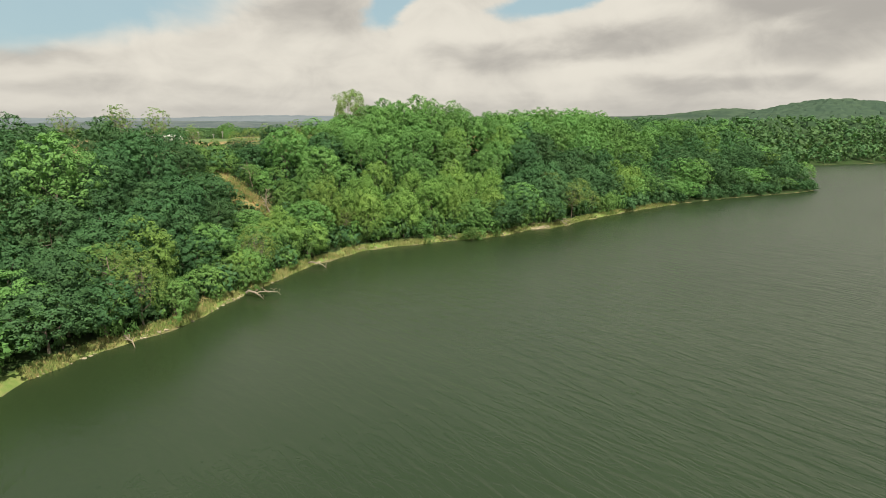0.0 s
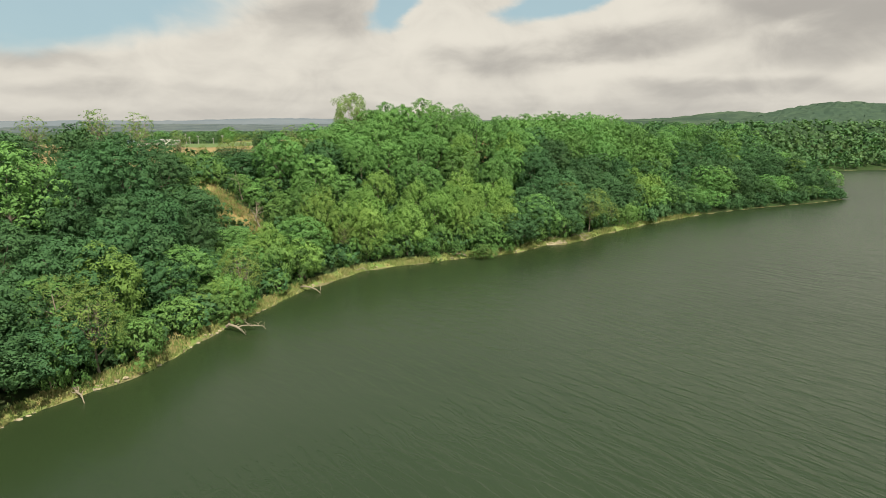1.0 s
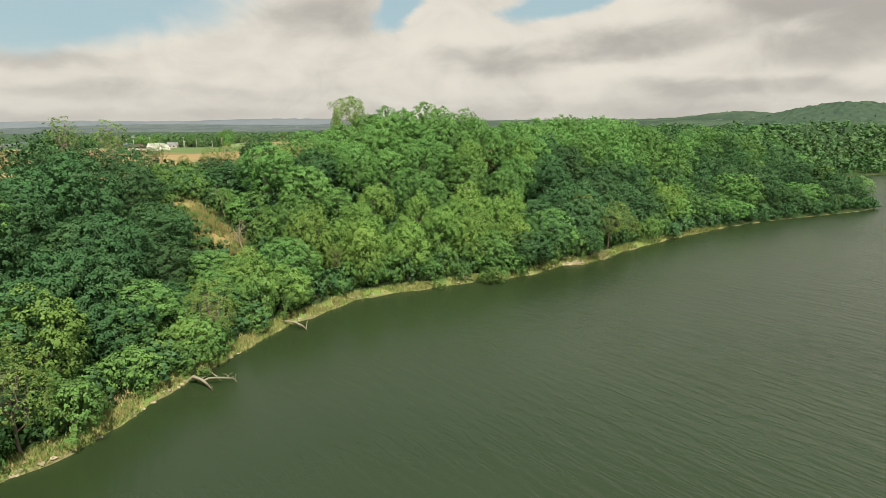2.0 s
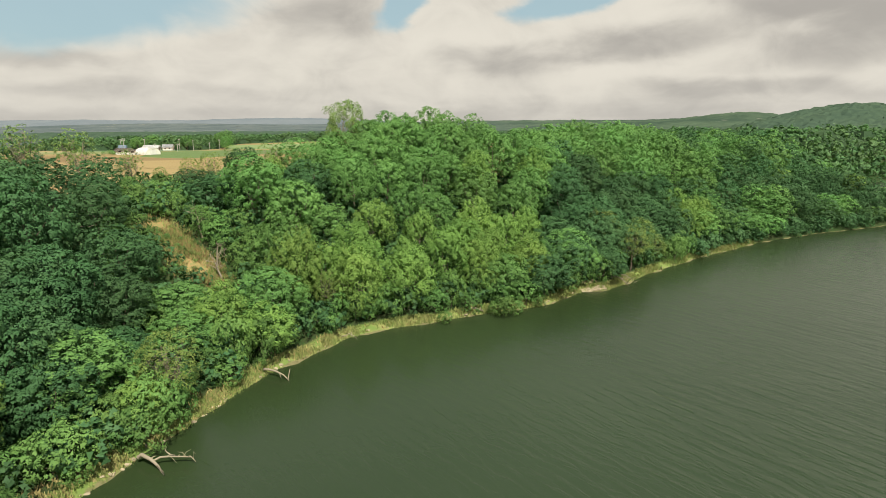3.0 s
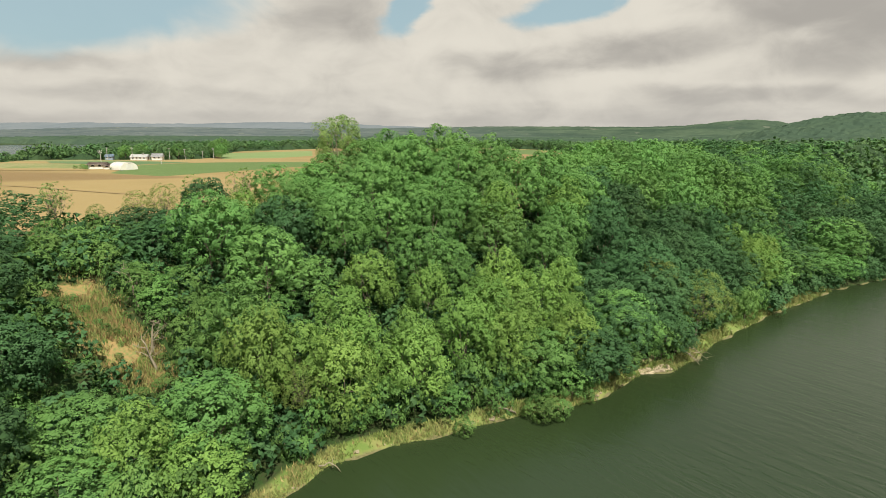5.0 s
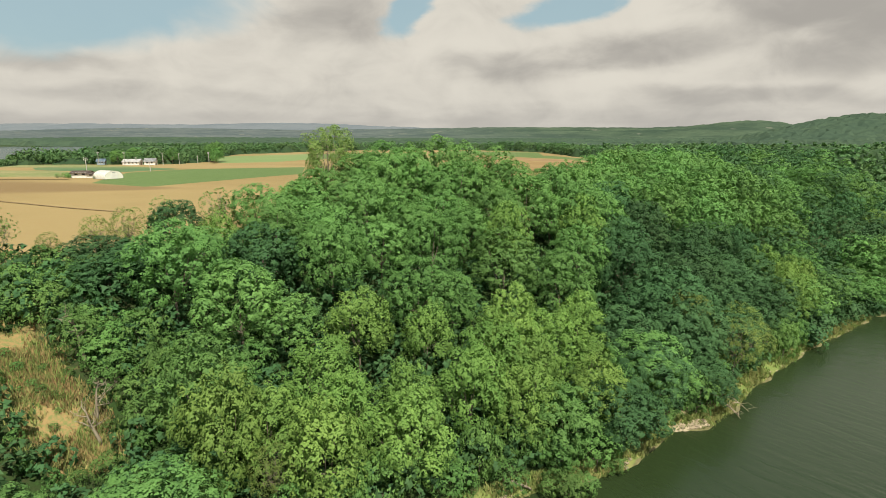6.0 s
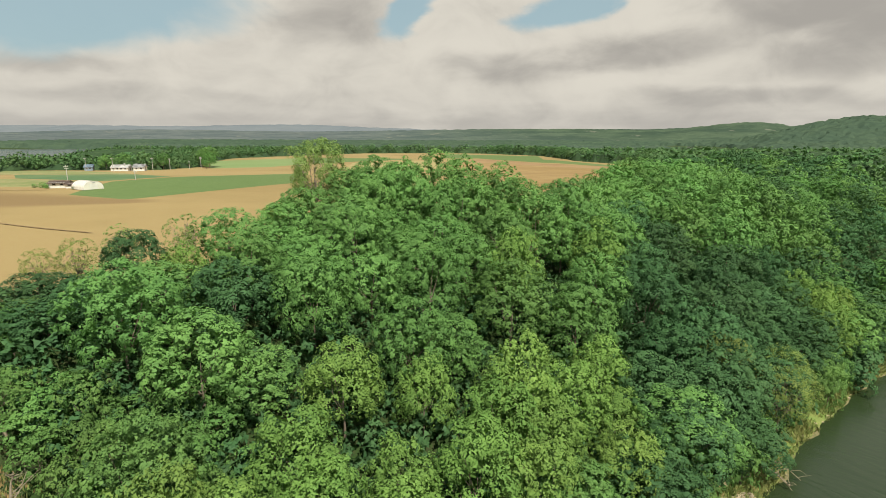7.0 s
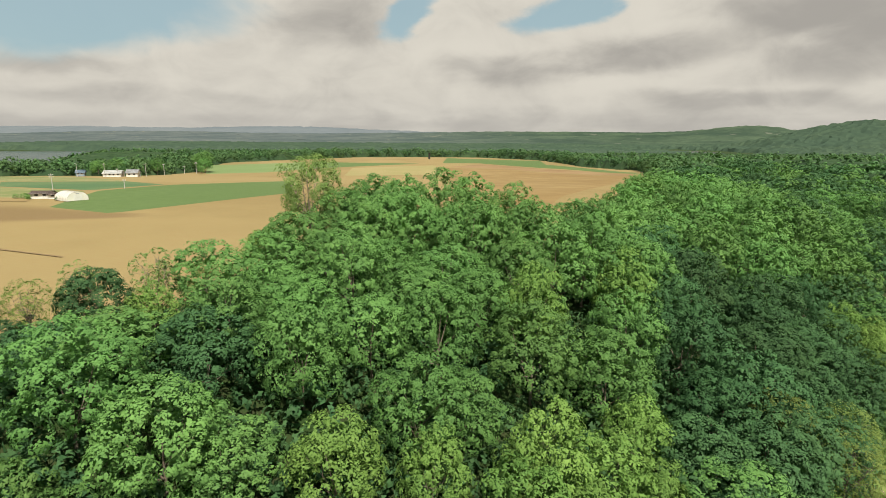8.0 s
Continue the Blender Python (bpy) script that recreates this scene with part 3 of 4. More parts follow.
def crown_arrays(rng, pts, rad, sprays, per, spread, size, slim, core=0.8, droop=0.0, upward=0.45, shell=(0.88, 1.05), puff=0.7, tall=1.0, within=0.19):
    """Puffs of leaf cards over the outside of the lobes, and coarser leaves within."""
    share = rad ** 2 / (rad ** 2).sum()
    who = rng.choice(len(pts), sprays * 3, p=share)
    d = rng.normal(0, 1, (len(who), 3))
    d /= np.linalg.norm(d, axis=1)[:, None]
    d[:, 2] = np.where(d[:, 2] < -0.75, -d[:, 2], d[:, 2])
    pos = pts[who] + d * (rad[who] * rng.uniform(*shell, len(who)))[:, None]
    gapped = np.linalg.norm(pos[:, None] - pts[None], axis=2) < rad[None] * 0.86
    gapped[np.arange(len(who)), who] = False
    keep = np.flatnonzero(~gapped.any(1))[:sprays]
    pos, d = pos[keep], d[keep]
    pos[:, 2] -= droop * rng.uniform(0, 1, len(pos)) ** 2
    nrm = d * 0.8 + np.array([0, 0, upward])
    v, f, way = spray_cards(rng, pos, nrm, per, spread, size, slim, puff, tall)
    if core:                                   # coarser leaves within, so that no sky shows through
        n = max(sprays // 2, 10)
        who = rng.choice(len(pts), n, p=share)
        e = rng.normal(0, 1, (n, 3))
        e /= np.linalg.norm(e, axis=1)[:, None]
        v2, f2, way2 = spray_cards(rng, pts[who] + e * (rad[who] * rng.uniform(0.6, core, n))[:, None], e + (0, 0, 0.3), 3, 0.3, within, 0.8, 0.3)
        v, f, way = np.concatenate((v, v2)), np.concatenate((f, f2 + len(v))), np.concatenate((way, way2))
    return v, f, soft_normals(v, way, pts, rad)


def soft_normals(v, way, pts, rad):
    """Normals that follow the puffs and billows of the crown, with a share of each leaf's own."""
    leaf = v.reshape(-1, 3, 3)
    own = np.cross(leaf[:, 1] - leaf[:, 0], leaf[:, 2] - leaf[:, 0])
    own /= np.linalg.norm(own, axis=1)[:, None] + 1e-9
    mid = leaf.mean(1)
    who = np.argmin(np.linalg.norm(mid[:, None] - pts[None], axis=2) / rad[None], axis=1)
    lobe = mid - pts[who]
    lobe /= np.linalg.norm(lobe, axis=1)[:, None] + 1e-9
    whole = mid - pts.mean(0)
    whole /= np.linalg.norm(whole, axis=1)[:, None] + 1e-9
    n = way * 0.62 + lobe * 0.42 + whole * 0.32 + own * 0.12 + (0, 0, 0.1)
    n /= np.linalg.norm(n, axis=1)[:, None] + 1e-9
    return np.repeat(n, 3, 0)


def give_normals(me, n):
    me.shade_smooth()
    me.attributes.new("custom_normal", "FLOAT_VECTOR", "POINT").data.foreach_set("vector", np.ascontiguousarray(n, np.float32).ravel())


def crown_mesh(name, cards, mat):
    me = mesh_of(name, cards[0], [cards[1]])
    give_normals(me, cards[2])
    me.materials.append(mat)
    return me


def trunk_mesh(rng, height, girth, pts, lean=0.1, limbs=6, twigs=0):
    """A tapered trunk with limbs that reach into the lobes."""
    sway = rng.normal(0, lean, (5, 2)).cumsum(0) * height * 0.06
    z = np.linspace(-0.3, height, 5)
    trunk = np.column_stack((sway, z))
    trunk[0, :2] = 0
    pieces = [tube_arrays(trunk, girth * np.array([1.35, 1.0, 0.8, 0.55, 0.2]), 7)]
    order = rng.permutation(len(pts))[:limbs]
    for k in order:
        f = rng.uniform(0.3, 0.75)
        start = np.array([np.interp(f * height, z, trunk[:, i]) for i in (0, 1)] + [f * height])
        end = pts[k]
        midp = (start + end) / 2 + np.array([0, 0, -0.15 * height * 0.3]) + rng.normal(0, 0.15, 3)
        pieces.append(tube_arrays([start, midp, end], girth * np.array([0.5, 0.32, 0.1]), 5))
        for _ in range(twigs):
            g = rng.uniform(0.4, 1.0)
            p0 = start * (1 - g) + end * g
            q = p0 + rng.normal(0, 0.7, 3) + np.array([0, 0, 0.7])
            pieces.append(tube_arrays([p0, (p0 + q) / 2 + rng.normal(0, 0.08, 3), q], girth * np.array([0.2, 0.13, 0.05]), 3))
    v, f = join_arrays(pieces)
    return mesh_of("trunk", v, [f], True)


def tree(name, seed, height, radius, low, lobes, mat, label, category="tree", sprays=420, per=6, spread=0.17, size=0.19,
         slim=0.62, core=0.74, girth=0.14, open_=0.0, limbs=6, twigs=0, bark=None, group="", fan=0.0, lobe=(0.44, 0.58), **kw):
    rng = np.random.default_rng(seed)
    pts, rad = crown_shape(rng, radius, low, height, lobes, open_, lobe)
    pts[:, :2] *= 1 - fan + 1.5 * fan * ((pts[:, 2] - low) / (height - low))[:, None]
    cards = crown_arrays(rng, pts, rad, sprays, per, spread, size, slim, core, **kw)
    root = tagged(new(name), label, category, group)
    part("trunk", trunk_mesh(rng, (low + height) / 2, girth, pts, limbs=limbs, twigs=twigs), bark or M_BARK, root)
    part("crown", crown_mesh("crown", cards, mat), None, root)
    return root


OAKS, SHADED, WILLOWS, SHRUBS = [], [], [], []
for i in range(5):
    OAKS.append(tree("oak_tree", 10 + i, 9.0 + 0.3 * i, 4.3, 0.6, 27 + 3 * i, M_OAK, "broad dark green oak with a dense clumped crown", group="oaks on the lake bank",
                     sprays=430, per=24, spread=0.43, size=0.114, slim=0.8, core=0.84, lobe=(0.22, 0.38), shell=(0.82, 1.04)))
for i in range(3):
    SHADED.append(tree("alder_tree", 20 + i, 8.9 + 0.3 * i, 4.1, 0.6, 26 + 3 * i, M_SHADED, "dense tree on the steep bank, leaf colour darkened for shade", group="alders on the lake bank",
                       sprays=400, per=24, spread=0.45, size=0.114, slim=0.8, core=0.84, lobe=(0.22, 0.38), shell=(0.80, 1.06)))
for i in range(4):
    WILLOWS.append(tree("willow_tree", 30 + i, 8.0, 3.0, 0.2, 26, M_WILLOW, "yellow-green willow with a feathery upright crown", group="willows on the lake bank",
                        sprays=440, per=16, spread=0.30, size=0.104, slim=0.7, core=0.78, lobe=(0.22, 0.38), girth=0.10, droop=0.2, upward=0.35, shell=(0.74, 1.14), tall=1.5, within=0.16))
for i in range(3):
    SHRUBS.append(tree("shrub", 50 + i, 2.6, 1.8, -0.1, 9, M_SHRUB, "low light green shrub on the slope", "shrub", group="shrubs on the bank", sprays=100, per=15, spread=0.27, size=0.095, core=0.85, girth=0.05, limbs=4, within=0.14))
SPRING = tree("young_tree", 70, 8.0, 2.6, 1.2, 13, M_SPRING, "thin olive-brown tree just coming into leaf", group="thinly leaved trees", sprays=430, per=9, spread=0.30, size=0.085, core=0.0, girth=0.11, limbs=12, twigs=7, open_=0.08)

# where the trees stand
rng = np.random.default_rng(21)


def scattered(rng, x0, x1, y0, y1, step, jitter):
    out = []
    for i, y in enumerate(np.arange(y0, y1, step * 0.87)):
        for x in np.arange(x0, x1, step):
            out.append((x + (i % 2) * step / 2 + rng.uniform(-jitter, jitter), y + rng.uniform(-jitter, jitter)))
    return np.array(out)


def scrubland(x, y):
    """Where only low thicket grows."""
    return bump(x, y, -29.5, 91.5, 8.5, 9.0) + 0.7 * bump(x, y, -24, 101, 7.0, 2.6) + 0.9 * bump(x, y, -41.8, 104.5, 3.6, 6.0)


def canopy_top(x, y, s):
    """How high the tree tops stand over the lake: they step up the slope and crown the plateau."""
    top = np.interp(s, [1, 4, 8, 12, 18, 24, 32, 45, 60], [5.0, 7.6, 9.6, 11.4, 14.2, 17.6, 19.6, 20.6, 21.4])
    top -= 3.2 * bump(x, y, -28, 79, 5, 10)
    top += 2.4 * bump(s, x, 4.5, -3, 5, 17) - 2.2 * bump(x, y, -34, 113, 10, 7)
    top += 1.7 * np.sin(x * 0.13 + y * 0.05) * np.sin(y * 0.10 - x * 0.05) * smooth(40, 70, x)
    return top + 5.2 * bump(x, y, -2, 145, 24, 16) + 4.0 * bump(x, y, 40, 172, 26, 18)


belt, high = scattered(rng, -78, 190, 14, 345, 5.2, 1.6), scattered(rng, -78, 190, 14, 345, 6.7, 1.9)
cand = np.concatenate((belt[inland(belt[:, 0], belt[:, 1]) < 13], high[inland(high[:, 0], high[:, 1]) >= 14]))
CX, CY = cand[:, 0], cand[:, 1]
dist = inland(CX, CY)
margin = np.where((CX < -1) & (CX > -24), 2.1, np.where(CX < -23, 0.9, 1.4))
wood = (dist > margin) & (dist < 75) & (CX < 150) & ~in_polygon(OPEN_LAND, CX, CY)
slip_gap = (slip_face(CX, CY, 4.2) > 0.5) | (bump(CX, CY, -42.6, 105.5, 4.6, 4.4) > 0.5) | (bump(CX, CY, -33.6, 118.6, 6.5, 4.6) > 0.5)
wood &= ~slip_gap
scrub = scrubland(CX, CY) > 0.45
near = wood & (CX > -47) & (CX < 44) & (CY > 44) & (CY < 146)
heights = ground_height(CX, CY)


count = 0
FAR = []
for k in np.flatnonzero(wood):
    x, y = cand[k]
    s = dist[k]
    willow_like = rng.uniform() < np.interp(s, [4, 14, 20], [0.95, 0.9, 0.08]) * np.interp(x, [-30, -15, 9, 19], [0.06, 1, 1, 0.1])
    willow_like |= bool(rng.uniform() < 0.75 * bump(x - 0.17 * (y - 108), y, 5.5, 118, 3.4, 14))
    tall = canopy_top(x, y, s) - heights[k]
    size = float(tall / (8.2 if willow_like else 9.4) * np.clip(rng.normal(1.0, 0.15), 0.68, 1.04 if y > 126 else 1.25))
    turn = rng.uniform(0, 360)
    wide = (0.58 + 0.4 * size) * rng.uniform(0.86, 1.12)
    if near[k] and scrub[k]:
        continue
    if near[k]:
        # the darkened leaves stand for shade, so they grow commoner towards both sides
        kinds = WILLOWS if willow_like else SHADED if rng.uniform() < (0.75 if x < -27 and y < 101 else 0.4 if x < -21 and y < 116 else float(np.interp(x - 0.3 * (y - 120), [13, 25], [0.0, 0.95]))) else OAKS
        if rng.uniform() < 0.006 + 0.35 * bump(x, y, 33, 121, 8, 7):
            kinds = [SPRING]
        model = kinds[rng.integers(len(kinds))]
        copy_thing(model, pose(x, y, heights[k] - 0.05, 0, 0, turn) @ Matrix.Diagonal((wide, wide, size, 1)))
        count += 1
    else:
        FAR.append((x, y, heights[k], (wide, size), turn, int(rng.integers(2)) + (2 if willow_like else 0) + (10 if (x > 60 + rng.uniform(-12, 12) and rng.uniform() < 0.75) or x < -40 else 0)))
for x, y in scattered(rng, -46, -14, 78, 110, 2.25, 0.7):   # scrub round the bare slip
    if scrubland(x, y) > 0.18 and inland(np.array([x]), np.array([y]))[0] > 4 and slip_face(x, y, 3.5) < 0.5 and bump(x, y, -42.6, 105.5, 2.6, 2.6) < 0.5:
        size = rng.uniform(0.75, 1.2) * (1 - 0.6 * bump(x, y, -32, 90, 6.5, 6.0))
        copy_thing(SHRUBS[rng.integers(3)], pose(x, y, ground_z(x, y) - 0.05, 0, 0, rng.uniform(0, 360)) @ Matrix.Diagonal((size, size, size * rng.uniform(0.9, 1.4), 1)))
        count += 1
rs = np.random.default_rng(62)
for g in np.linspace(0.05, 0.98, 15):                          # small bushes on the bare slip itself
    x, y, size = -39 + 8.6 * g + rs.normal(0, 1.3), 98.2 - 5 * g + rs.normal(0, 1.3), rs.uniform(0.14, 0.32)
    copy_thing(SHRUBS[rs.integers(3)], pose(x, y, ground_z(x, y) - 0.05, 0, 0, rs.uniform(0, 360)) @ Matrix.Diagonal((size, size, size, 1)))
for x, y in scattered(rs, -125, -34, -90, 15, 8.5, 2.4):       # the wooded bank goes on behind
    s = float(inland(np.array([x]), np.array([y]))[0])
    if 1.5 < s < 45:
        size = rs.uniform(0.9, 1.3)
        FAR.append((x, y, ground_z(x, y), (size, size), rs.uniform(0, 360), 10 + int(rs.integers(2))))
for x, y in scattered(rng, -42, 160, 36, 275, 1.9, 0.75):   # bushes along the water's edge
    s = float(inland(np.array([x]), np.array([y]))[0])
    grassy = -23 < x < -1
    if not (0.9 if grassy else 0.1 if x < -22 else 0.4 if x < 44 else -0.3) < s < (4.6 if grassy else 4.2 if x < 44 else 3.2) or rng.uniform() > 0.62:
        continue
    size, turn = rng.uniform(0.6, 1.15), rng.uniform(0, 360)
    if x < 44:
        copy_thing(SHRUBS[rng.integers(3)], pose(x, y, ground_z(x, y) - 0.05, 0, 0, turn) @ Matrix.Diagonal((size, size, size * rng.uniform(0.9, 1.8), 1)))
        count += 1
    else:
        FAR.append((x, y, ground_z(x, y), (size, size), turn, 14))
print("near trees", count, "other trees", len(FAR))
for models, spots in ((OAKS, ((-4, 138), (2.5, 143), (16, 149), (-12, 137), (22, 154))), (WILLOWS, ((45.5, 131), (47, 135), (50, 137.5), (46, 140))),
                      (SHRUBS, ((6.2, 97.6), (-25.5, 65), (24.5, 112.5))), (SHADED, ((-33.5, 66), (-36, 74.5), (-35.5, 58))), ([SPRING], ((-33.5, 53.5),))):
    for model, (x, y) in zip(models, spots):
        model.matrix_basis = pose(x, y, ground_z(x, y) - 0.05)


def spread_copies(variants, spots):
    """Many simplified trees as one mesh, with a tone for each."""
    vs, fs, tones, ns, base = [], [], [], [], 0
    for x, y, z, size, turn, which in spots:
        cv, cf, cn = variants[which]
        a = radians(turn)
        wide, high = size if isinstance(size, tuple) else (size, size)
        rot = np.array([[math.cos(a), math.sin(a), 0], [-math.sin(a), math.cos(a), 0], [0, 0, 1.0]])
        vs.append(cv @ (rot * (wide, wide, high)) + (x, y, z))
        ns.append(cn @ rot)
        fs.append(cf + base)
        tones.append(np.full(len(cv), random.random()))
        base += len(cv)
    return np.concatenate(vs), [np.concatenate(fs)], np.concatenate(tones), np.concatenate(ns)


def close_by(s):
    return s[0] < 118 and 44 < s[1] < 195 and s[0] > -0.85 * s[1] - 6


def wood_of(name, variants, spots, mat, label):
    if not spots:
        return None
    v, f, tone, normals = spread_copies(variants, spots)
    me = mesh_of(name, v, f)
    give_normals(me, normals)
    me.attributes.new("tone", "FLOAT", "POINT").data.foreach_set("value", tone.astype(np.float32))
    return tagged(part(name, me, mat), label, "woodland", kind="stuff")


simple, coarse = [], []
for seed, radius, low, high, lobes in ((90, 4.3, 0.4, 9.2, 9), (92, 4.2, 0.2, 9.6, 10), (91, 2.9, 0.2, 8.0, 8), (93, 2.8, 0.2, 8.4, 9), (94, 1.8, -0.1, 2.6, 6)):
    r2 = np.random.default_rng(seed)
    pts, rad = crown_shape(r2, radius, low, high, 2 * lobes, lobe=(0.3, 0.46))
    simple.append(crown_arrays(r2, pts, rad, 280 if high > 3 else 45, 9, 0.46, 0.18, 0.8, 0.86))
    coarse.append(crown_arrays(r2, pts, rad, 60 if high > 3 else 18, 7, 0.62, 0.36, 0.8, 0.86, within=0.5))
for name, kinds, mat, label in (("oak_wood", (0, 1), M_OAK, "dense dark green oak wood along the lake"), ("willow_wood", (2, 3, 4), M_WILLOW, "lighter green willow wood along the lake")):
    wood_of(name, simple, [s for s in FAR if s[5] in kinds and close_by(s)], mat, label)
    wood_of(name, coarse, [s for s in FAR if s[5] in kinds and not close_by(s)], mat, label)
# Headland and bay woods carry cloud shade in their leaf colour.
SHADED_SPOTS = [(*s[:5], s[5] - 10) for s in FAR if s[5] >= 10]
wood_of("alder_wood", simple, [s for s in SHADED_SPOTS if close_by(s)], M_SHADED, "dense wood on the headland, cloud shade in its leaf colour")
wood_of("alder_wood", coarse, [s for s in SHADED_SPOTS if not close_by(s)], M_SHADED, "dense wood round the bay, cloud shade in its leaf colour")
under = scattered(rng, -46, 60, 46, 150, 2.4, 0.9)            # undergrowth between the trunks
ud = inland(under[:, 0], under[:, 1])
ok = (ud > 1.6) & (ud < 70) & ~in_polygon(OPEN_LAND, under[:, 0], under[:, 1]) & (slip_face(under[:, 0], under[:, 1], 2.8) < 0.5) & (rng.uniform(size=len(ud)) < 0.95)
uz = ground_height(under[:, 0], under[:, 1])
low_growth = [crown_arrays(np.random.default_rng(97), *crown_shape(np.random.default_rng(97), 1.8, -0.1, 2.4, 10, lobe=(0.3, 0.46)), 20, 7, 0.36, 0.2, 0.8, 0.8, within=0.25)]
wood_of("undergrowth", low_growth, [(under[k, 0], under[k, 1], uz[k], rng.uniform(0.7, 1.25), rng.uniform(0, 360), 0) for k in np.flatnonzero(ok)], M_SHADED, "low dark undergrowth beneath the trees")


def from_edge(poly, x, y):
    best = np.full(x.shape, 1e9)
    for (x1, y1), (x2, y2) in zip(poly, poly[1:] + poly[:1]):
        ax, ay = x2 - x1, y2 - y1
        t = np.clip(((x - x1) * ax + (y - y1) * ay) / (ax * ax + ay * ay), 0, 1)
        best = np.minimum(best, np.hypot(x - x1 - t * ax, y - y1 - t * ay))
    return best


# far woods behind the fields and round the bay
r3 = np.random.default_rng(5)
blobs = []
for k in range(3):
    pts, rad = crown_shape(r3, 3.2, 0.3, 8.5, 6)
    blobs.append(crown_arrays(r3, pts, rad, 10, 5, 0.8, 0.62, 0.8, 0.9, within=0.9))
spots = scattered(r3, -420, 420, 200, 760, 5.4, 1.9)
BX, BY = spots[:, 0], spots[:, 1]
sd, zz = inland(BX, BY), ground_height(BX, BY)
done = (BY < 345) & (BX < 150) & (sd < 75)
rim = (from_edge(OPEN_LAND, BX, BY) < np.where(BX < -140, 42, 24)) | (sd < 48) | ((BX < -170) & (zz < 6)) | ((BX > 90) & (BY < 560) & (r3.uniform(size=len(BX)) < 0.38))
pick = np.flatnonzero(~in_polygon(OPEN_LAND, BX, BY) & (sd > 1.5) & ~done & (zz > 0.5) & rim)
FARSPOTS = [(BX[k], BY[k], zz[k] - 1.5, r3.uniform(0.7, 1.3) * (0.9 if BX[k] < -150 else 1.0), r3.uniform(0, 360), int(r3.integers(3))) for k in pick]
print("far trees", len(FARSPOTS))
edge = from_edge(OPEN_LAND, np.array([p[0] for p in FARSPOTS]), np.array([p[1] for p in FARSPOTS])) < 8
wood_of("field_edge_wood", coarse, [p for p, e in zip(FARSPOTS, edge) if e], M_FARLEAF, "rounded green trees along the edge of the fields")
wood_of("far_wood", blobs, [p for p, e in zip(FARSPOTS, edge) if not e], M_FARLEAF, "green deciduous woods beyond the fields")


def canopy(name, xs, ys, rough, mat, label, tall=6.0, skirt=True):
    """A far forest canopy, too distant to tell its trees apart."""
    r = np.random.default_rng(8)
    X, Y = np.meshgrid(xs, ys, indexing="ij")
    X = X + r.uniform(-0.4, 0.4, X.shape) * (xs[1] - xs[0])
    Y = Y + r.uniform(-0.4, 0.4, X.shape) * (ys[1] - ys[0])
    H = ground_height(X, Y)
    top = H + tall * np.where((X < -150) & (Y < 1000), 0.4, 1.0) + r.uniform(-1, 1, H.shape) * rough
    bare = (H < 0.8) | (bump(X, Y, 470, 1130, 110, 150) > 0.4) | in_polygon(OPEN_LAND, X, Y) | (inland(X, Y) < 30) | ((Y < 345) & (X < 150) & (inland(X, Y) < 71))
    Z = np.where(bare, H - 1.0, top)
    Z[:, 0] = H[:, 0] - 2.0
    a, b = X.shape
    i, j = np.meshgrid(np.arange(a - 1), np.arange(b - 1), indexing="ij")
    q = np.stack((i * b + j, (i + 1) * b + j, (i + 1) * b + j + 1, i * b + j + 1), -1).reshape(-1, 4)
    q = q[~(bare.ravel()[q].all(1) if skirt else bare.ravel()[q].any(1))]
    return tagged(part(name, mesh_of(name, np.stack((X, Y, Z), -1).reshape(-1, 3), [q]), mat), label, "woodland", kind="stuff")


# Dark because the shade between crowns is put into the sheet's colour.
M_CANOPY = material("distant canopy", (0.040, 0.074, 0.032), 0.9, vary=((0.02, (0.055, 0.09, 0.038), 0.8), (0.12, (0.028, 0.056, 0.026), 0.7)), spec=0.1)
# A greyed green: the haze over these hills is part of the colour.
M_HILL = material("wooded hill", (0.056, 0.088, 0.058), 0.95, vary=((0.01, (0.076, 0.112, 0.068), 0.8), (0.08, (0.044, 0.070, 0.050), 0.7)), spec=0.0)
def haze_hill_material():
    """Wooded hills with haze put into the colour, grey-blue in the west and greener in the east, with paler clearings.
    """
    m = material("distant hills", (0.1, 0.12, 0.11), 0.95, spec=0.0)
    t = m.node_tree
    where = t.nodes.new("ShaderNodeNewGeometry").outputs["Position"]
    axes = t.nodes.new("ShaderNodeSeparateXYZ")
    t.links.new(where, axes.inputs[0])
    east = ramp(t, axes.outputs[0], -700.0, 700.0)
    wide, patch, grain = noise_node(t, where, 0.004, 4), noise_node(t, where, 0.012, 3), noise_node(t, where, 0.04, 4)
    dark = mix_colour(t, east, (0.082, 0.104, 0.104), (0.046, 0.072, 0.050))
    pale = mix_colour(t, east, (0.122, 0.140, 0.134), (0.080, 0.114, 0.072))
    col = mix_colour(t, ramp(t, wide, 0.35, 0.65), dark, pale)
    col = mix_colour(t, math_node(t, "MULTIPLY", ramp(t, grain, 0.4, 0.7), 0.4), col, dark)
    col = mix_colour(t, math_node(t, "MULTIPLY", ramp(t, patch, 0.64, 0.70), 0.5), col, (0.19, 0.19, 0.15))
    t.links.new(col, t.nodes["Principled BSDF"].inputs["Base Color"])
    return m


M_HAZY = haze_hill_material()
# Haze is mixed into these two colours, bluer for the farther one.
M_MIDHAZE = material("haze-tinted woods", (0.066, 0.100, 0.068), 0.95, vary=((0.02, (0.076, 0.106, 0.072), 0.8), (0.12, (0.046, 0.074, 0.052), 0.7)), spec=0.0)
M_HAZIER = material("haze-tinted blue hills", (0.145, 0.168, 0.182), 0.95, vary=((0.002, (0.17, 0.19, 0.20), 0.8),), spec=0.0)
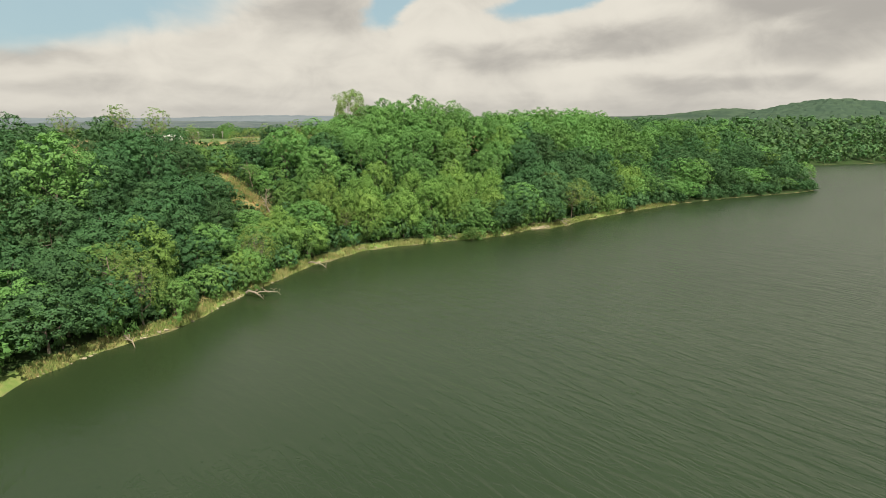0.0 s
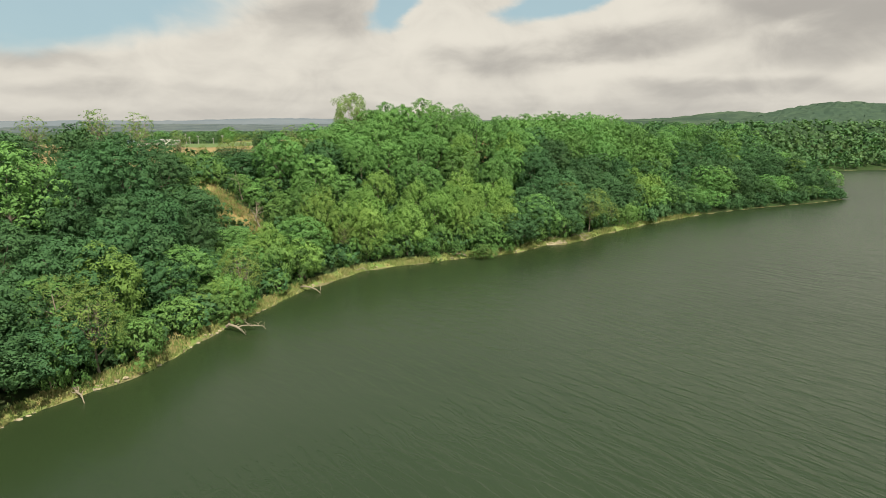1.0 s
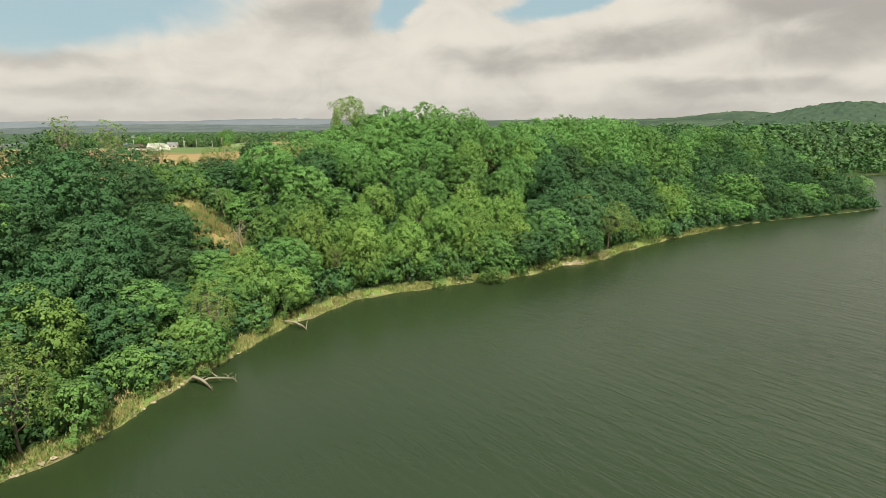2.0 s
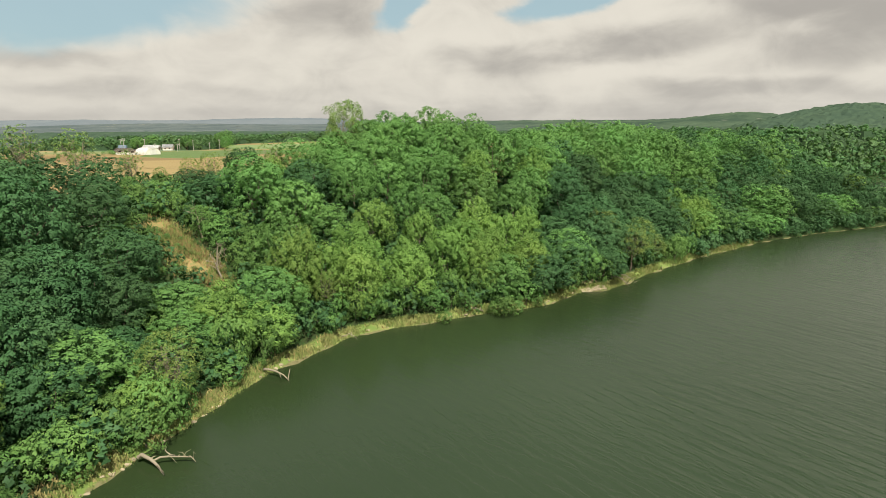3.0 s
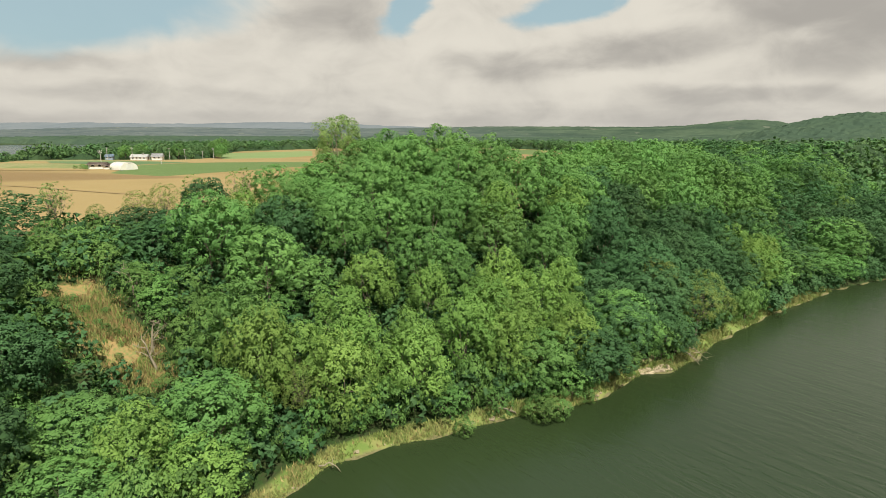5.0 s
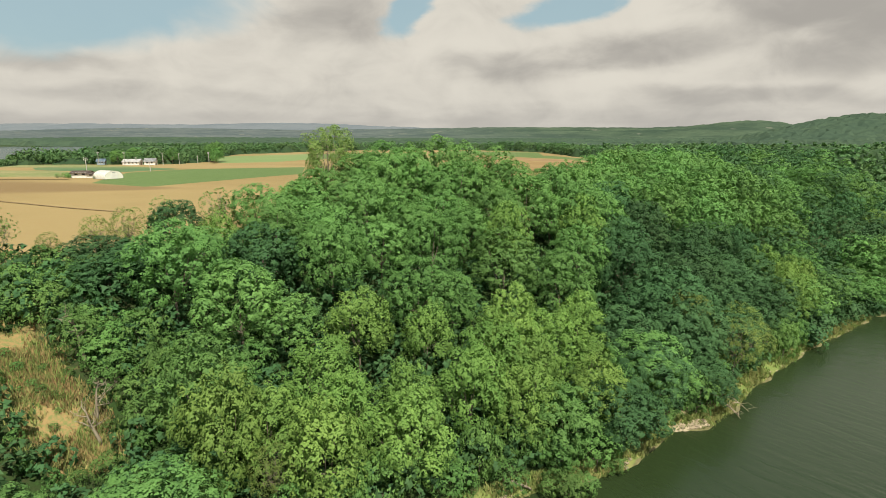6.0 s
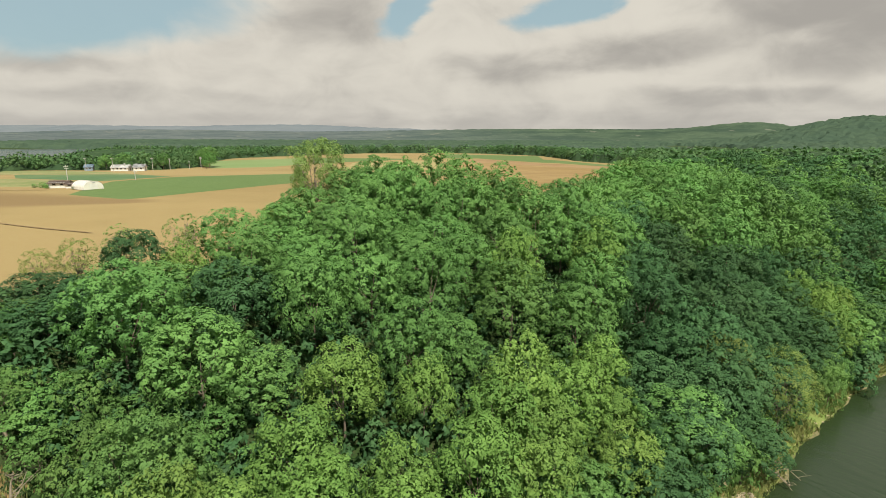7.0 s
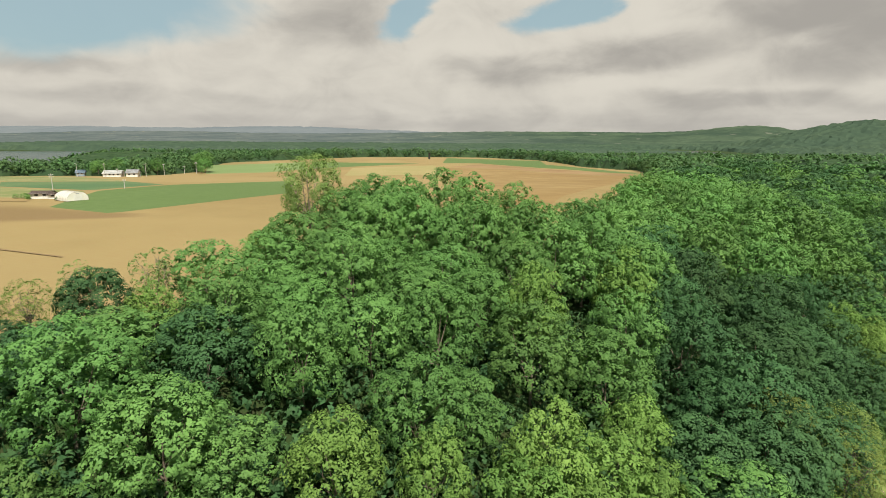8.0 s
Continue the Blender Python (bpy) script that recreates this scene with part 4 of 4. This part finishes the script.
canopy("plateau_woods", np.arange(-420, 700, 4.6), np.arange(235, 720, 4.6), 2.2, M_CANOPY, "wood canopy round the plateau", 5.0)
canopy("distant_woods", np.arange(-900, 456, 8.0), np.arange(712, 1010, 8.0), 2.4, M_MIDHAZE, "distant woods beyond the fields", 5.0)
canopy("eastern_woods", np.arange(448, 1700, 8.0), np.arange(712, 1010, 8.0), 2.0, M_HILL, "dark distant woods beyond the bay", 3.5)
canopy("low_hills", np.arange(-900, 1900, 10.0), np.arange(1000, 1500, 10.0), 2.6, M_HILL, "low wooded hills")
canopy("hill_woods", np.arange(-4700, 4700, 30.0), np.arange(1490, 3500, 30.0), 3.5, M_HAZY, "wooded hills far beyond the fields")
canopy("far_hills", np.arange(-4800, 4900, 60.0), np.arange(3490, 5100, 60.0), 5.0, M_HAZIER, "hills on the horizon, tinted pale blue for haze")

# ---------- single trees that stand out ----------
tall = tree("tall_poplar", 81, 14.4, 4.5, 3.2, 22, M_POPLAR, "tall thin poplar with pale limbs showing through light green leaves", group="", sprays=900, per=12, spread=0.42, size=0.13,
            core=0.0, girth=0.20, fan=0.22, lobe=(0.15, 0.30), limbs=20, twigs=8, bark=M_DEAD, tall=1.4, shell=(0.5, 1.15))
tall.matrix_basis = pose(-22.2, 146, ground_z(-22.2, 146) - 0.1)
slight = tree("sparse_tree", 82, 10.6, 2.6, 3.5, 11, M_POPLAR, "slender half-bare tree at the field edge", group="half-bare trees at the field edge", sprays=210, per=7, spread=0.28, size=0.14,
              core=0.0, girth=0.13, open_=0.16, limbs=11, twigs=12, bark=M_DEAD)
slight.matrix_basis = pose(-15.8, 149, ground_z(-15.8, 149) - 0.1)
for x, y, k, turn in ((-57, 101.5, 0.92, 40), (-51.5, 103.5, 0.88, 150), (-61, 92, 0.8, 260), (-47.5, 109.5, 0.6, 20), (-30.5, 121.5, 0.72, 310), (-36, 119.5, 0.62, 80), (-2, 152, 0.85, 200)):
    copy_thing(slight, pose(x, y, ground_z(x, y) - 0.1, 0, 0, turn) @ Matrix.Diagonal((k, k, k, 1)))


for model, x, y, k in ((SHADED[0], -34.2, 118.4, 0.74), (WILLOWS[0], -29.8, 118.8, 0.72), (SPRING, -38.8, 116.8, 0.72), (SPRING, -41.4, 115.0, 0.62), (SPRING, -44.6, 112.2, 0.45), (SPRING, -31.0, 120.6, 0.4),
                       (SPRING, -26.4, 122.4, 0.74), (SPRING, -30.3, 52.4, 0.95), (SPRING, -23.9, 69.6, 0.92), (SPRING, 24.5, 116.6, 1.1), (SPRING, 28.6, 113.6, 0.95), (SPRING, 31.0, 117.2, 1.0), (SPRING, -15.5, 91.5, 0.7), (WILLOWS[2], -26.6, 138.5, 0.72), (OAKS[0], -24.8, 141.5, 0.7)):
    copy_thing(model, pose(x, y, ground_z(x, y) - 0.05, 0, 0, x * 50) @ Matrix.Diagonal((k, k, k, 1)))


def snag(name, seed, height, girth, label, limbs=8):
    """A dead trunk with bare, broken branches."""
    r = np.random.default_rng(seed)
    z = np.linspace(-0.3, height, 6)
    path = np.column_stack((r.normal(0, 0.10, 6).cumsum(), r.normal(0, 0.10, 6).cumsum(), z))
    root = tagged(new(name), label, "dead tree", "dead trees on the bank")
    v, f = tube_arrays(path, girth * np.linspace(1.2, 0.25, 6), 7)
    part("trunk", mesh_of("trunk", v, [f], True), M_DEAD, root)
    for _ in range(limbs):
        h = r.uniform(0.35, 0.98) * height
        start = np.array([np.interp(h, z, path[:, 0]), np.interp(h, z, path[:, 1]), h])
        a = r.uniform(0, 2 * math.pi)
        length = r.uniform(0.8, 2.0) * (1.2 - h / height * 0.6)
        end = start + length * np.array([math.cos(a), math.sin(a), r.uniform(0.2, 0.9)])
        pieces = [tube_arrays([start, (start + end) / 2 + r.normal(0, 0.1, 3), end], girth * np.array([0.4, 0.25, 0.06]), 5)]
        for _ in range(3):
            g = r.uniform(0.4, 0.9)
            p0 = start * (1 - g) + end * g
            q = p0 + r.normal(0, 0.4, 3) + (0, 0, 0.25)
            pieces.append(tube_arrays([p0, (p0 + q) / 2 + r.normal(0, 0.05, 3), q], girth * np.array([0.15, 0.1, 0.04]), 3))
        v, f = join_arrays(pieces)
        part("branch", mesh_of("branch", v, [f], True), M_DEAD, root)
    return root


for x, y, seed, height, lean, turn in ((-32.2, 51.6, 3, 7.4, 3, 0), (-24.6, 70.5, 4, 4.6, 2, 50), (-25.6, 69.3, 5, 4.4, 32, 200), (-30.0, 95.2, 6, 3.2, 8, 120), (-29.2, 93.6, 7, 2.8, 14, 300), (-33.5, 99.8, 8, 4.0, 5, 10)):
    snag("dead_tree", seed, height, 0.13, "pale dead tree with bare broken branches").matrix_basis = pose(x, y, ground_z(x, y), lean, 0, turn)


def driftwood(seed, start, end, girth, label, forks=4):
    """A fallen, bleached trunk that lies from the bank into the water."""
    r = np.random.default_rng(seed)
    a, b = np.array(start, float), np.array(end, float)
    mids = [a * (1 - g) + b * g + r.normal(0, 0.13, 3) * (1, 1, 0.6) + (0, 0, 0.35 * math.sin(math.pi * g)) for g in (0, 0.25, 0.5, 0.75, 1)]
    root = tagged(new("driftwood"), label, "driftwood", "fallen trunks at the water's edge")
    v, f = tube_arrays(mids, girth * np.array([1.2, 1.0, 0.85, 0.6, 0.25]), 7)
    part("trunk", mesh_of("trunk", v, [f], True), M_DEAD, root)
    for _ in range(forks):
        g = r.uniform(0.35, 0.95)
        p0 = a * (1 - g) + b * g
        q = p0 + np.array([r.normal(0, 0.6), r.normal(0, 0.6), r.uniform(0.1, 0.8)])
        v, f = tube_arrays([p0 + (0, 0, 0.35 * math.sin(math.pi * g)), (p0 + q) / 2 + r.normal(0, 0.12, 3) + (0, 0, 0.2), q], girth * np.array([0.45, 0.3, 0.1]), 5)
        part("branch", mesh_of("branch", v, [f], True), M_DEAD, root)
    return root


driftwood(1, (-19.4, 78.0, 0.45), (-16.4, 76.6, 0.05), 0.11, "bleached trunk fallen from the bank into the lake", 3)
driftwood(2, (-23.8, 63.8, 0.5), (-21.2, 62.3, 0.06), 0.14, "thick bleached log slipping from the bank into the lake", 3)
driftwood(3, (-22.8, 63.5, 0.45), (-19.6, 63.7, 0.25), 0.075, "forked bleached branch reaching over the water", 9)
driftwood(4, (-31.0, 50.2, 0.4), (-29.2, 48.3, 0.05), 0.10, "short bleached log at the water's edge", 3)
driftwood(5, (1.4, 95.9, 0.4), (3.7, 95.2, 0.1), 0.13, "thick pale log lying along the shore", 2)
driftwood(6, (24.0, 108.4, 1.2), (26.2, 106.6, 0.15), 0.09, "bare branches hanging from the bank to the water", 8)
driftwood(7, (25.2, 109.6, 1.4), (27.6, 108.0, 0.2), 0.07, "bare branches hanging over the water", 8)
driftwood(8, (-13.0, 86.9, 0.5), (-11.6, 86.3, 0.12), 0.06, "small bleached stick in the reeds", 2)

# a bush that stands in the water
for x, y, k in ((6.0, 94.6, 0.92), (7.3, 95.0, 0.7), (4.9, 95.2, 0.6), (-1.6, 92.0, 0.55), (11.0, 98.2, 0.6)):
    copy_thing(SHRUBS[1], pose(x, y, -0.1, 0, 0, x * 40) @ Matrix.Diagonal((k, k, k, 1)))

# ---------- the bank ----------
rb = np.random.default_rng(33)


def along_shore(n, lo, hi, a0, a1):
    """Random spots between two distances inland, along a stretch of the shore line."""
    out = []
    seg = [i for i in range(len(SHORE) - 1) if a0 <= i < a1]
    lengths = np.array([math.hypot(SX[i + 1] - SX[i], SY[i + 1] - SY[i]) for i in seg])
    for i in rb.choice(seg, n, p=lengths / lengths.sum()):
        g = rb.uniform()
        ax, ay = SX[i + 1] - SX[i], SY[i + 1] - SY[i]
        L = math.hypot(ax, ay)
        d = rb.uniform(lo, hi)
        out.append((SX[i] + g * ax - ay / L * d, SY[i] + g * ay + ax / L * d))
    return np.array(out)


def grass_tufts(name, spots, height, mat, label):
    """Blades of grass, three corners each, in tufts."""
    per = 5
    spots = spots[np.sin(spots[:, 0] * 0.83) + np.sin(spots[:, 1] * 1.31 + 1.0) + rb.normal(0, 0.5, len(spots)) > -0.75]
    P = np.repeat(spots, per, 0) + rb.normal(0, 0.12, (len(spots) * per, 2))
    z = ground_height(P[:, 0], P[:, 1]) - 0.05
    keep = z > -0.35
    P, z = P[keep], z[keep]
    h = height * rb.uniform(0.5, 1.2, len(P))
    a = rb.uniform(0, 2 * np.pi, len(P))
    w = 0.05 + 0.05 * rb.uniform(size=len(P))
    lean = rb.normal(0, 0.28, (len(P), 2)) * h[:, None]
    A = np.column_stack((P[:, 0] - np.cos(a) * w, P[:, 1] - np.sin(a) * w, z))
    B = np.column_stack((P[:, 0] + np.cos(a) * w, P[:, 1] + np.sin(a) * w, z))
    C = np.column_stack((P[:, 0] + lean[:, 0], P[:, 1] + lean[:, 1], z + h))
    V = np.stack((A, B, C), 1).reshape(-1, 3)
    return tagged(part(name, mesh_of(name, V, [np.arange(len(V)).reshape(-1, 3)]), mat), label, "grass", kind="stuff")


grass_tufts("reed_grass", along_shore(6500, -0.3, 1.2, 4, 25), 0.42, M_REED, "yellow-green reed grass along the water's edge")
grass_tufts("dry_grass", np.concatenate((along_shore(1000, -0.2, 0.9, 4, 25), along_shore(500, 0.0, 2.6, 6, 8), along_shore(220, -0.1, 1.5, 8, 11), along_shore(300, -0.2, 1.2, 4, 6))), 0.38, M_DRYGRASS, "straw-coloured dry grass along the bank")
g = rb.uniform(0, 1, 3200)
slope = np.column_stack((-39 + 9.8 * g + rb.normal(0, 1.25, 3200), 98.2 - 5.6 * g + rb.normal(0, 1.25, 3200)))
grass_tufts("slope_grass", slope[:1900], 0.5, M_RUSTGRASS, "rusty dry grass on the bare slope")
grass_tufts("slope_weeds", slope[1900:] + rb.normal(0, 0.6, (1300, 2)), 0.6, M_REED, "green weeds among the dry grass of the slope")

# stones and crumbled earth at the water
stones_v, stones_f, base = [], [], 0
for x, y in np.concatenate((along_shore(45, -0.3, 0.1, 4, 8), along_shore(200, -0.3, 0.4, 18, 19), along_shore(60, -0.2, 0.2, 8, 24))):
    k = rb.uniform(0.08, 0.26)
    sv = ICO0[0] * rb.uniform(0.7, 1.2, (len(ICO0[0]), 1)) * (k * rb.uniform(1, 1.8), k * rb.uniform(0.8, 1.3), k * 0.6)
    stones_v.append(sv + (x, y, max(ground_z(x, y), -0.05) + k * 0.1))
    stones_f.append(ICO0[1] + base)
    base += len(sv)
tagged(part("shore_stones", mesh_of("shore_stones", np.concatenate(stones_v), [np.concatenate(stones_f)]), M_STONE), "pale stones and crumbled earth at the waterline", "stones", kind="stuff")


def bank_cut(x, y, length, deep, turn, tall_, label):
    """A low eroded earth face above a ledge."""
    r = np.random.default_rng(int(abs(x * 10)))
    n, m = 22, 7
    u, w = np.meshgrid(np.linspace(-1, 1, n), np.linspace(0, 1, m), indexing="ij")
    prof = np.interp(w, [0, 0.2, 0.45, 0.75, 1], [-0.25, 0.12, 0.2, 0.9, 1.0])
    edge = 1 - u ** 4
    X = u * length / 2 + r.normal(0, 0.06, u.shape)
    Y = w * deep + r.normal(0, 0.07, u.shape) + 0.5 * (u ** 2)
    Z = prof * tall_ * edge + r.normal(0, 0.05, u.shape) - 0.12
    i, j = np.meshgrid(np.arange(n - 1), np.arange(m - 1), indexing="ij")
    q = np.stack((i * m + j, (i + 1) * m + j, (i + 1) * m + j + 1, i * m + j + 1), -1).reshape(-1, 4)
    ob = part("bank_cut", mesh_of("bank_cut", np.stack((X, Y, Z), -1).reshape(-1, 3), [q], True), M_BANK)
    ob.matrix_basis = pose(x, y, 0, 0, 0, turn)
    return tagged(ob, label, "earth bank", kind="structure")


bank_cut(20.5, 104.8, 4.6, 2.6, 14, 1.1, "pale eroded earth face above the water")
bank_cut(-28.3, 51.6, 5.5, 1.4, 50, 0.6, "low washed-out earth bank")
bank_cut(-25.9, 58.5, 6.0, 1.4, 78, 0.6, "low washed-out earth bank")
bank_cut(14.4, 100.6, 3.4, 1.3, 42, 0.5, "low washed-out earth bank")

# ---------- the farm ----------


def gable_house(name, x, y, turn, w, d, wall, ridge, wall_mat, roof_mat, label, windows=3, chimney=False):
    """A small gabled building: walls, two roof slopes, windows and a door."""
    root = tagged(new(name), label, "house")
    bm = box(-w / 2, w / 2, -d / 2, d / 2, -0.4, wall)
    part("wall", bm, wall_mat, root)
    for sx in (-w / 2, w / 2):
        bm = bmesh.new()
        face = bm.faces.new([bm.verts.new((sx, yy, zz)) for yy, zz in ((-d / 2, wall), (d / 2, wall), (0, ridge - 0.1))])
        bmesh.ops.solidify(bm, geom=[face], thickness=0.1)
        part("gable", bm, wall_mat, root)
    for side in (-1, 1):
        bm = bmesh.new()
        top = [(-w / 2 - 0.35, 0, ridge), (w / 2 + 0.35, 0, ridge), (w / 2 + 0.35, side * (d / 2 + 0.45), wall - 0.2), (-w / 2 - 0.35, side * (d / 2 + 0.45), wall - 0.2)]
        face = bm.faces.new([bm.verts.new(c) for c in top])
        bmesh.ops.solidify(bm, geom=[face], thickness=0.12)
        part("roof", bm, roof_mat, root)
    for i in range(windows):
        cx = -w / 2 + (i + 0.7) * w / (windows + 0.4)
        for side in (-1, 1):
            win = part("window", box(cx - 0.5, cx + 0.5, side * d / 2 - 0.05, side * d / 2 + 0.05, wall * 0.42, wall * 0.86), M_WHITE, root)
            part("pane", box(cx - 0.42, cx + 0.42, side * (d / 2 + 0.03) - 0.03, side * (d / 2 + 0.03) + 0.03, wall * 0.47, wall * 0.81), M_GLASS, win)
    part("door", box(w / 2 - 0.05, w / 2 + 0.05, -0.5, 0.5, 0, wall * 0.85), M_ROOF_DARK, root)
    if chimney:
        part("chimney", box(w * 0.2, w * 0.2 + 0.5, -0.9, -0.4, wall, ridge + 0.7), M_POLE, root)
    root.matrix_basis = pose(x, y, ground_z(x, y) + 0.15, 0, 0, turn)
    return root


def greenhouse(x, y, turn, w, length, h):
    """A film-covered tunnel with hoops, end walls and a door."""
    root = tagged(new("greenhouse"), "pale film-covered tunnel greenhouse beside a field", "greenhouse")
    n = 16
    arc = [(-w / 2 * math.cos(math.pi * i / n), h * math.sin(math.pi * i / n) ** 0.72) for i in range(n + 1)]
    bm = bmesh.new()
    rows = [[bm.verts.new((sx, a, b)) for a, b in arc] for sx in np.linspace(-length / 2, length / 2, 9)]
    for p, q in zip(rows, rows[1:]):
        for i in range(n):
            bm.faces.new((p[i], q[i], q[i + 1], p[i + 1]))
    part("film", bm, M_FILM, root)
    for sx in (-length / 2, length / 2):
        bm = bmesh.new()
        bm.faces.new([bm.verts.new((sx, a, b)) for a, b in arc])
        end = part("end_wall", bm, M_FILM, root)
        part("door", box(sx - 0.05, sx + 0.05, -1.0, 1.0, 0.05, h * 0.7), M_WHITE, end)
        part("vent", box(sx - 0.06, sx + 0.06, -0.4, 0.4, h * 0.78, h * 0.88), M_ROOF, end)
    for sx in np.linspace(-length / 2, length / 2, 9):
        v, f = tube_arrays([(sx, a * 1.012, b * 1.012) for a, b in arc], np.full(n + 1, 0.035), 5)
        part("hoop", mesh_of("hoop", v, [f]), M_POLE, root)
    root.matrix_basis = pose(x, y, ground_z(x, y) + 0.12, 0, 0, turn)


greenhouse(-98.9, 211.5, -30, 5.0, 6.0, 2.15)
gable_house("farm_shed", -108.8, 215.4, 10, 4.6, 3.0, 1.35, 1.85, M_WHITE, M_ROOF_DARK, "low white shed with a dark roof", 2)
gable_house("farm_shed", -105.4, 214.6, 12, 1.9, 2.0, 1.1, 1.5, M_WHITE, M_ROOF_DARK, "small white lean-to with a dark roof", 1)
gable_house("farmhouse", -163.0, 337.0, 8, 8.0, 5.0, 1.7, 3.0, M_WHITE, M_ROOF_PALE, "white farmhouse with a pale metal roof", 4, True)
gable_house("farm_barn", -155.1, 339.5, 14, 5.0, 5.0, 1.9, 3.4, M_WHITE, M_ROOF, "grey-roofed barn beside the farmhouse", 2)
gable_house("cottage", -181.5, 341.0, 20, 3.6, 3.6, 1.8, 3.0, M_ROOF_BLUE, M_ROOF_BLUE, "blue-grey cottage among trees", 2)


def utility_pole(x, y, h, turn, arms=1):
    root = tagged(new("utility_pole"), "slim grey utility pole with a crossarm", "pole", "poles along the farm road")
    v, f = tube_arrays([(0, 0, -0.4), (0, 0, h / 2), (0, 0, h)], (0.13, 0.11, 0.08), 8)
    part("shaft", mesh_of("shaft", v, [f], True), M_POLE, root)
    for i in range(arms):
        part("crossarm", box(-0.6, 0.6, -0.05, 0.05, h - 0.5 - 0.6 * i, h - 0.38 - 0.6 * i), M_POLE, root)
        for k in (-0.5, 0, 0.5):
            part("insulator", box(k - 0.05, k + 0.05, -0.05, 0.05, h - 0.38 - 0.6 * i, h - 0.2 - 0.6 * i), M_WHITE, root)
    root.matrix_basis = pose(x, y, ground_z(x, y), 0, 0, turn)


for x, y, h, turn, arms in ((-119.5, 234, 5.2, 20, 2), (-105.7, 246.7, 3.0, 0, 1), (-148.6, 356.5, 6.0, 30, 1), (-145, 371, 4.6, 30, 1), (-141.6, 378, 6.6, 30, 2),
                            (-163, 330, 6.5, 10, 1), (-147.5, 337, 6.5, 10, 1), (-176, 330, 6.5, 10, 1)):
    utility_pole(x, y, h, turn, arms)

post = tagged(new("field_post"), "dark wooden post standing alone in the fields", "post")
part("shaft", box(-0.9, 0.9, -0.9, 0.9, -0.3, 5.6, 0.15), M_POST, post)
part("cap", box(-1.1, 1.1, -1.1, 1.1, 5.6, 6.0, 0.1), M_POST, post)
post.matrix_basis = pose(-17.5, 600, ground_z(-17.5, 600))

# the bushes round the sheds and trees in the yard
for x, y, k in ((-111.5, 213.5, 0.45), (-113.2, 214.6, 0.5), (-110.6, 212.6, 0.35), (-115, 214, 0.42), (-102, 210.5, 0.3)):
    copy_thing(SHRUBS[0], pose(x, y, ground_z(x, y), 0, 0, x * 30) @ Matrix.Diagonal((k, k, k, 1)))
for x, y, k in ((-142, 390, 1.25), (-147, 396, 1.1), (-139, 383, 0.9), (-154, 360, 0.9), (-170, 352, 0.9), (-176, 346, 0.8), (-136, 372, 0.5)):
    copy_thing(OAKS[2], pose(x, y, ground_z(x, y), 0, 0, x * 30) @ Matrix.Diagonal((k, k, k, 1)))

# tyre tracks and a drain across the soil
for pts, w, mat, name, label in (([(-120, 171), (-90, 161), (-69, 151.5), (-57, 147)], 0.5, M_BROWNSOIL, "field_drain", "dark shallow furrow across the soil"),
                                 ([(-180, 208), (-130, 208), (-108, 209)], 1.6, M_SOIL, "farm_track", "pale earth track to the sheds")):
    P = np.array(pts, float)
    t = np.linspace(0, 1, 40)
    c = np.column_stack([np.interp(t, np.linspace(0, 1, len(P)), P[:, k]) for k in (0, 1)])
    d = np.gradient(c, axis=0)
    nrm = np.column_stack((-d[:, 1], d[:, 0])) / np.linalg.norm(d, axis=1)[:, None]
    L, R = c + nrm * w / 2, c - nrm * w / 2
    V = np.concatenate((np.column_stack((L, ground_height(L[:, 0], L[:, 1]) + 0.12)), np.column_stack((R, ground_height(R[:, 0], R[:, 1]) + 0.12))))
    F = [[i, i + 40, i + 41, i + 1] for i in range(39)]
    tagged(part(name, mesh_of(name, V, [np.array(F)]), mat), label, "track", kind="structure")
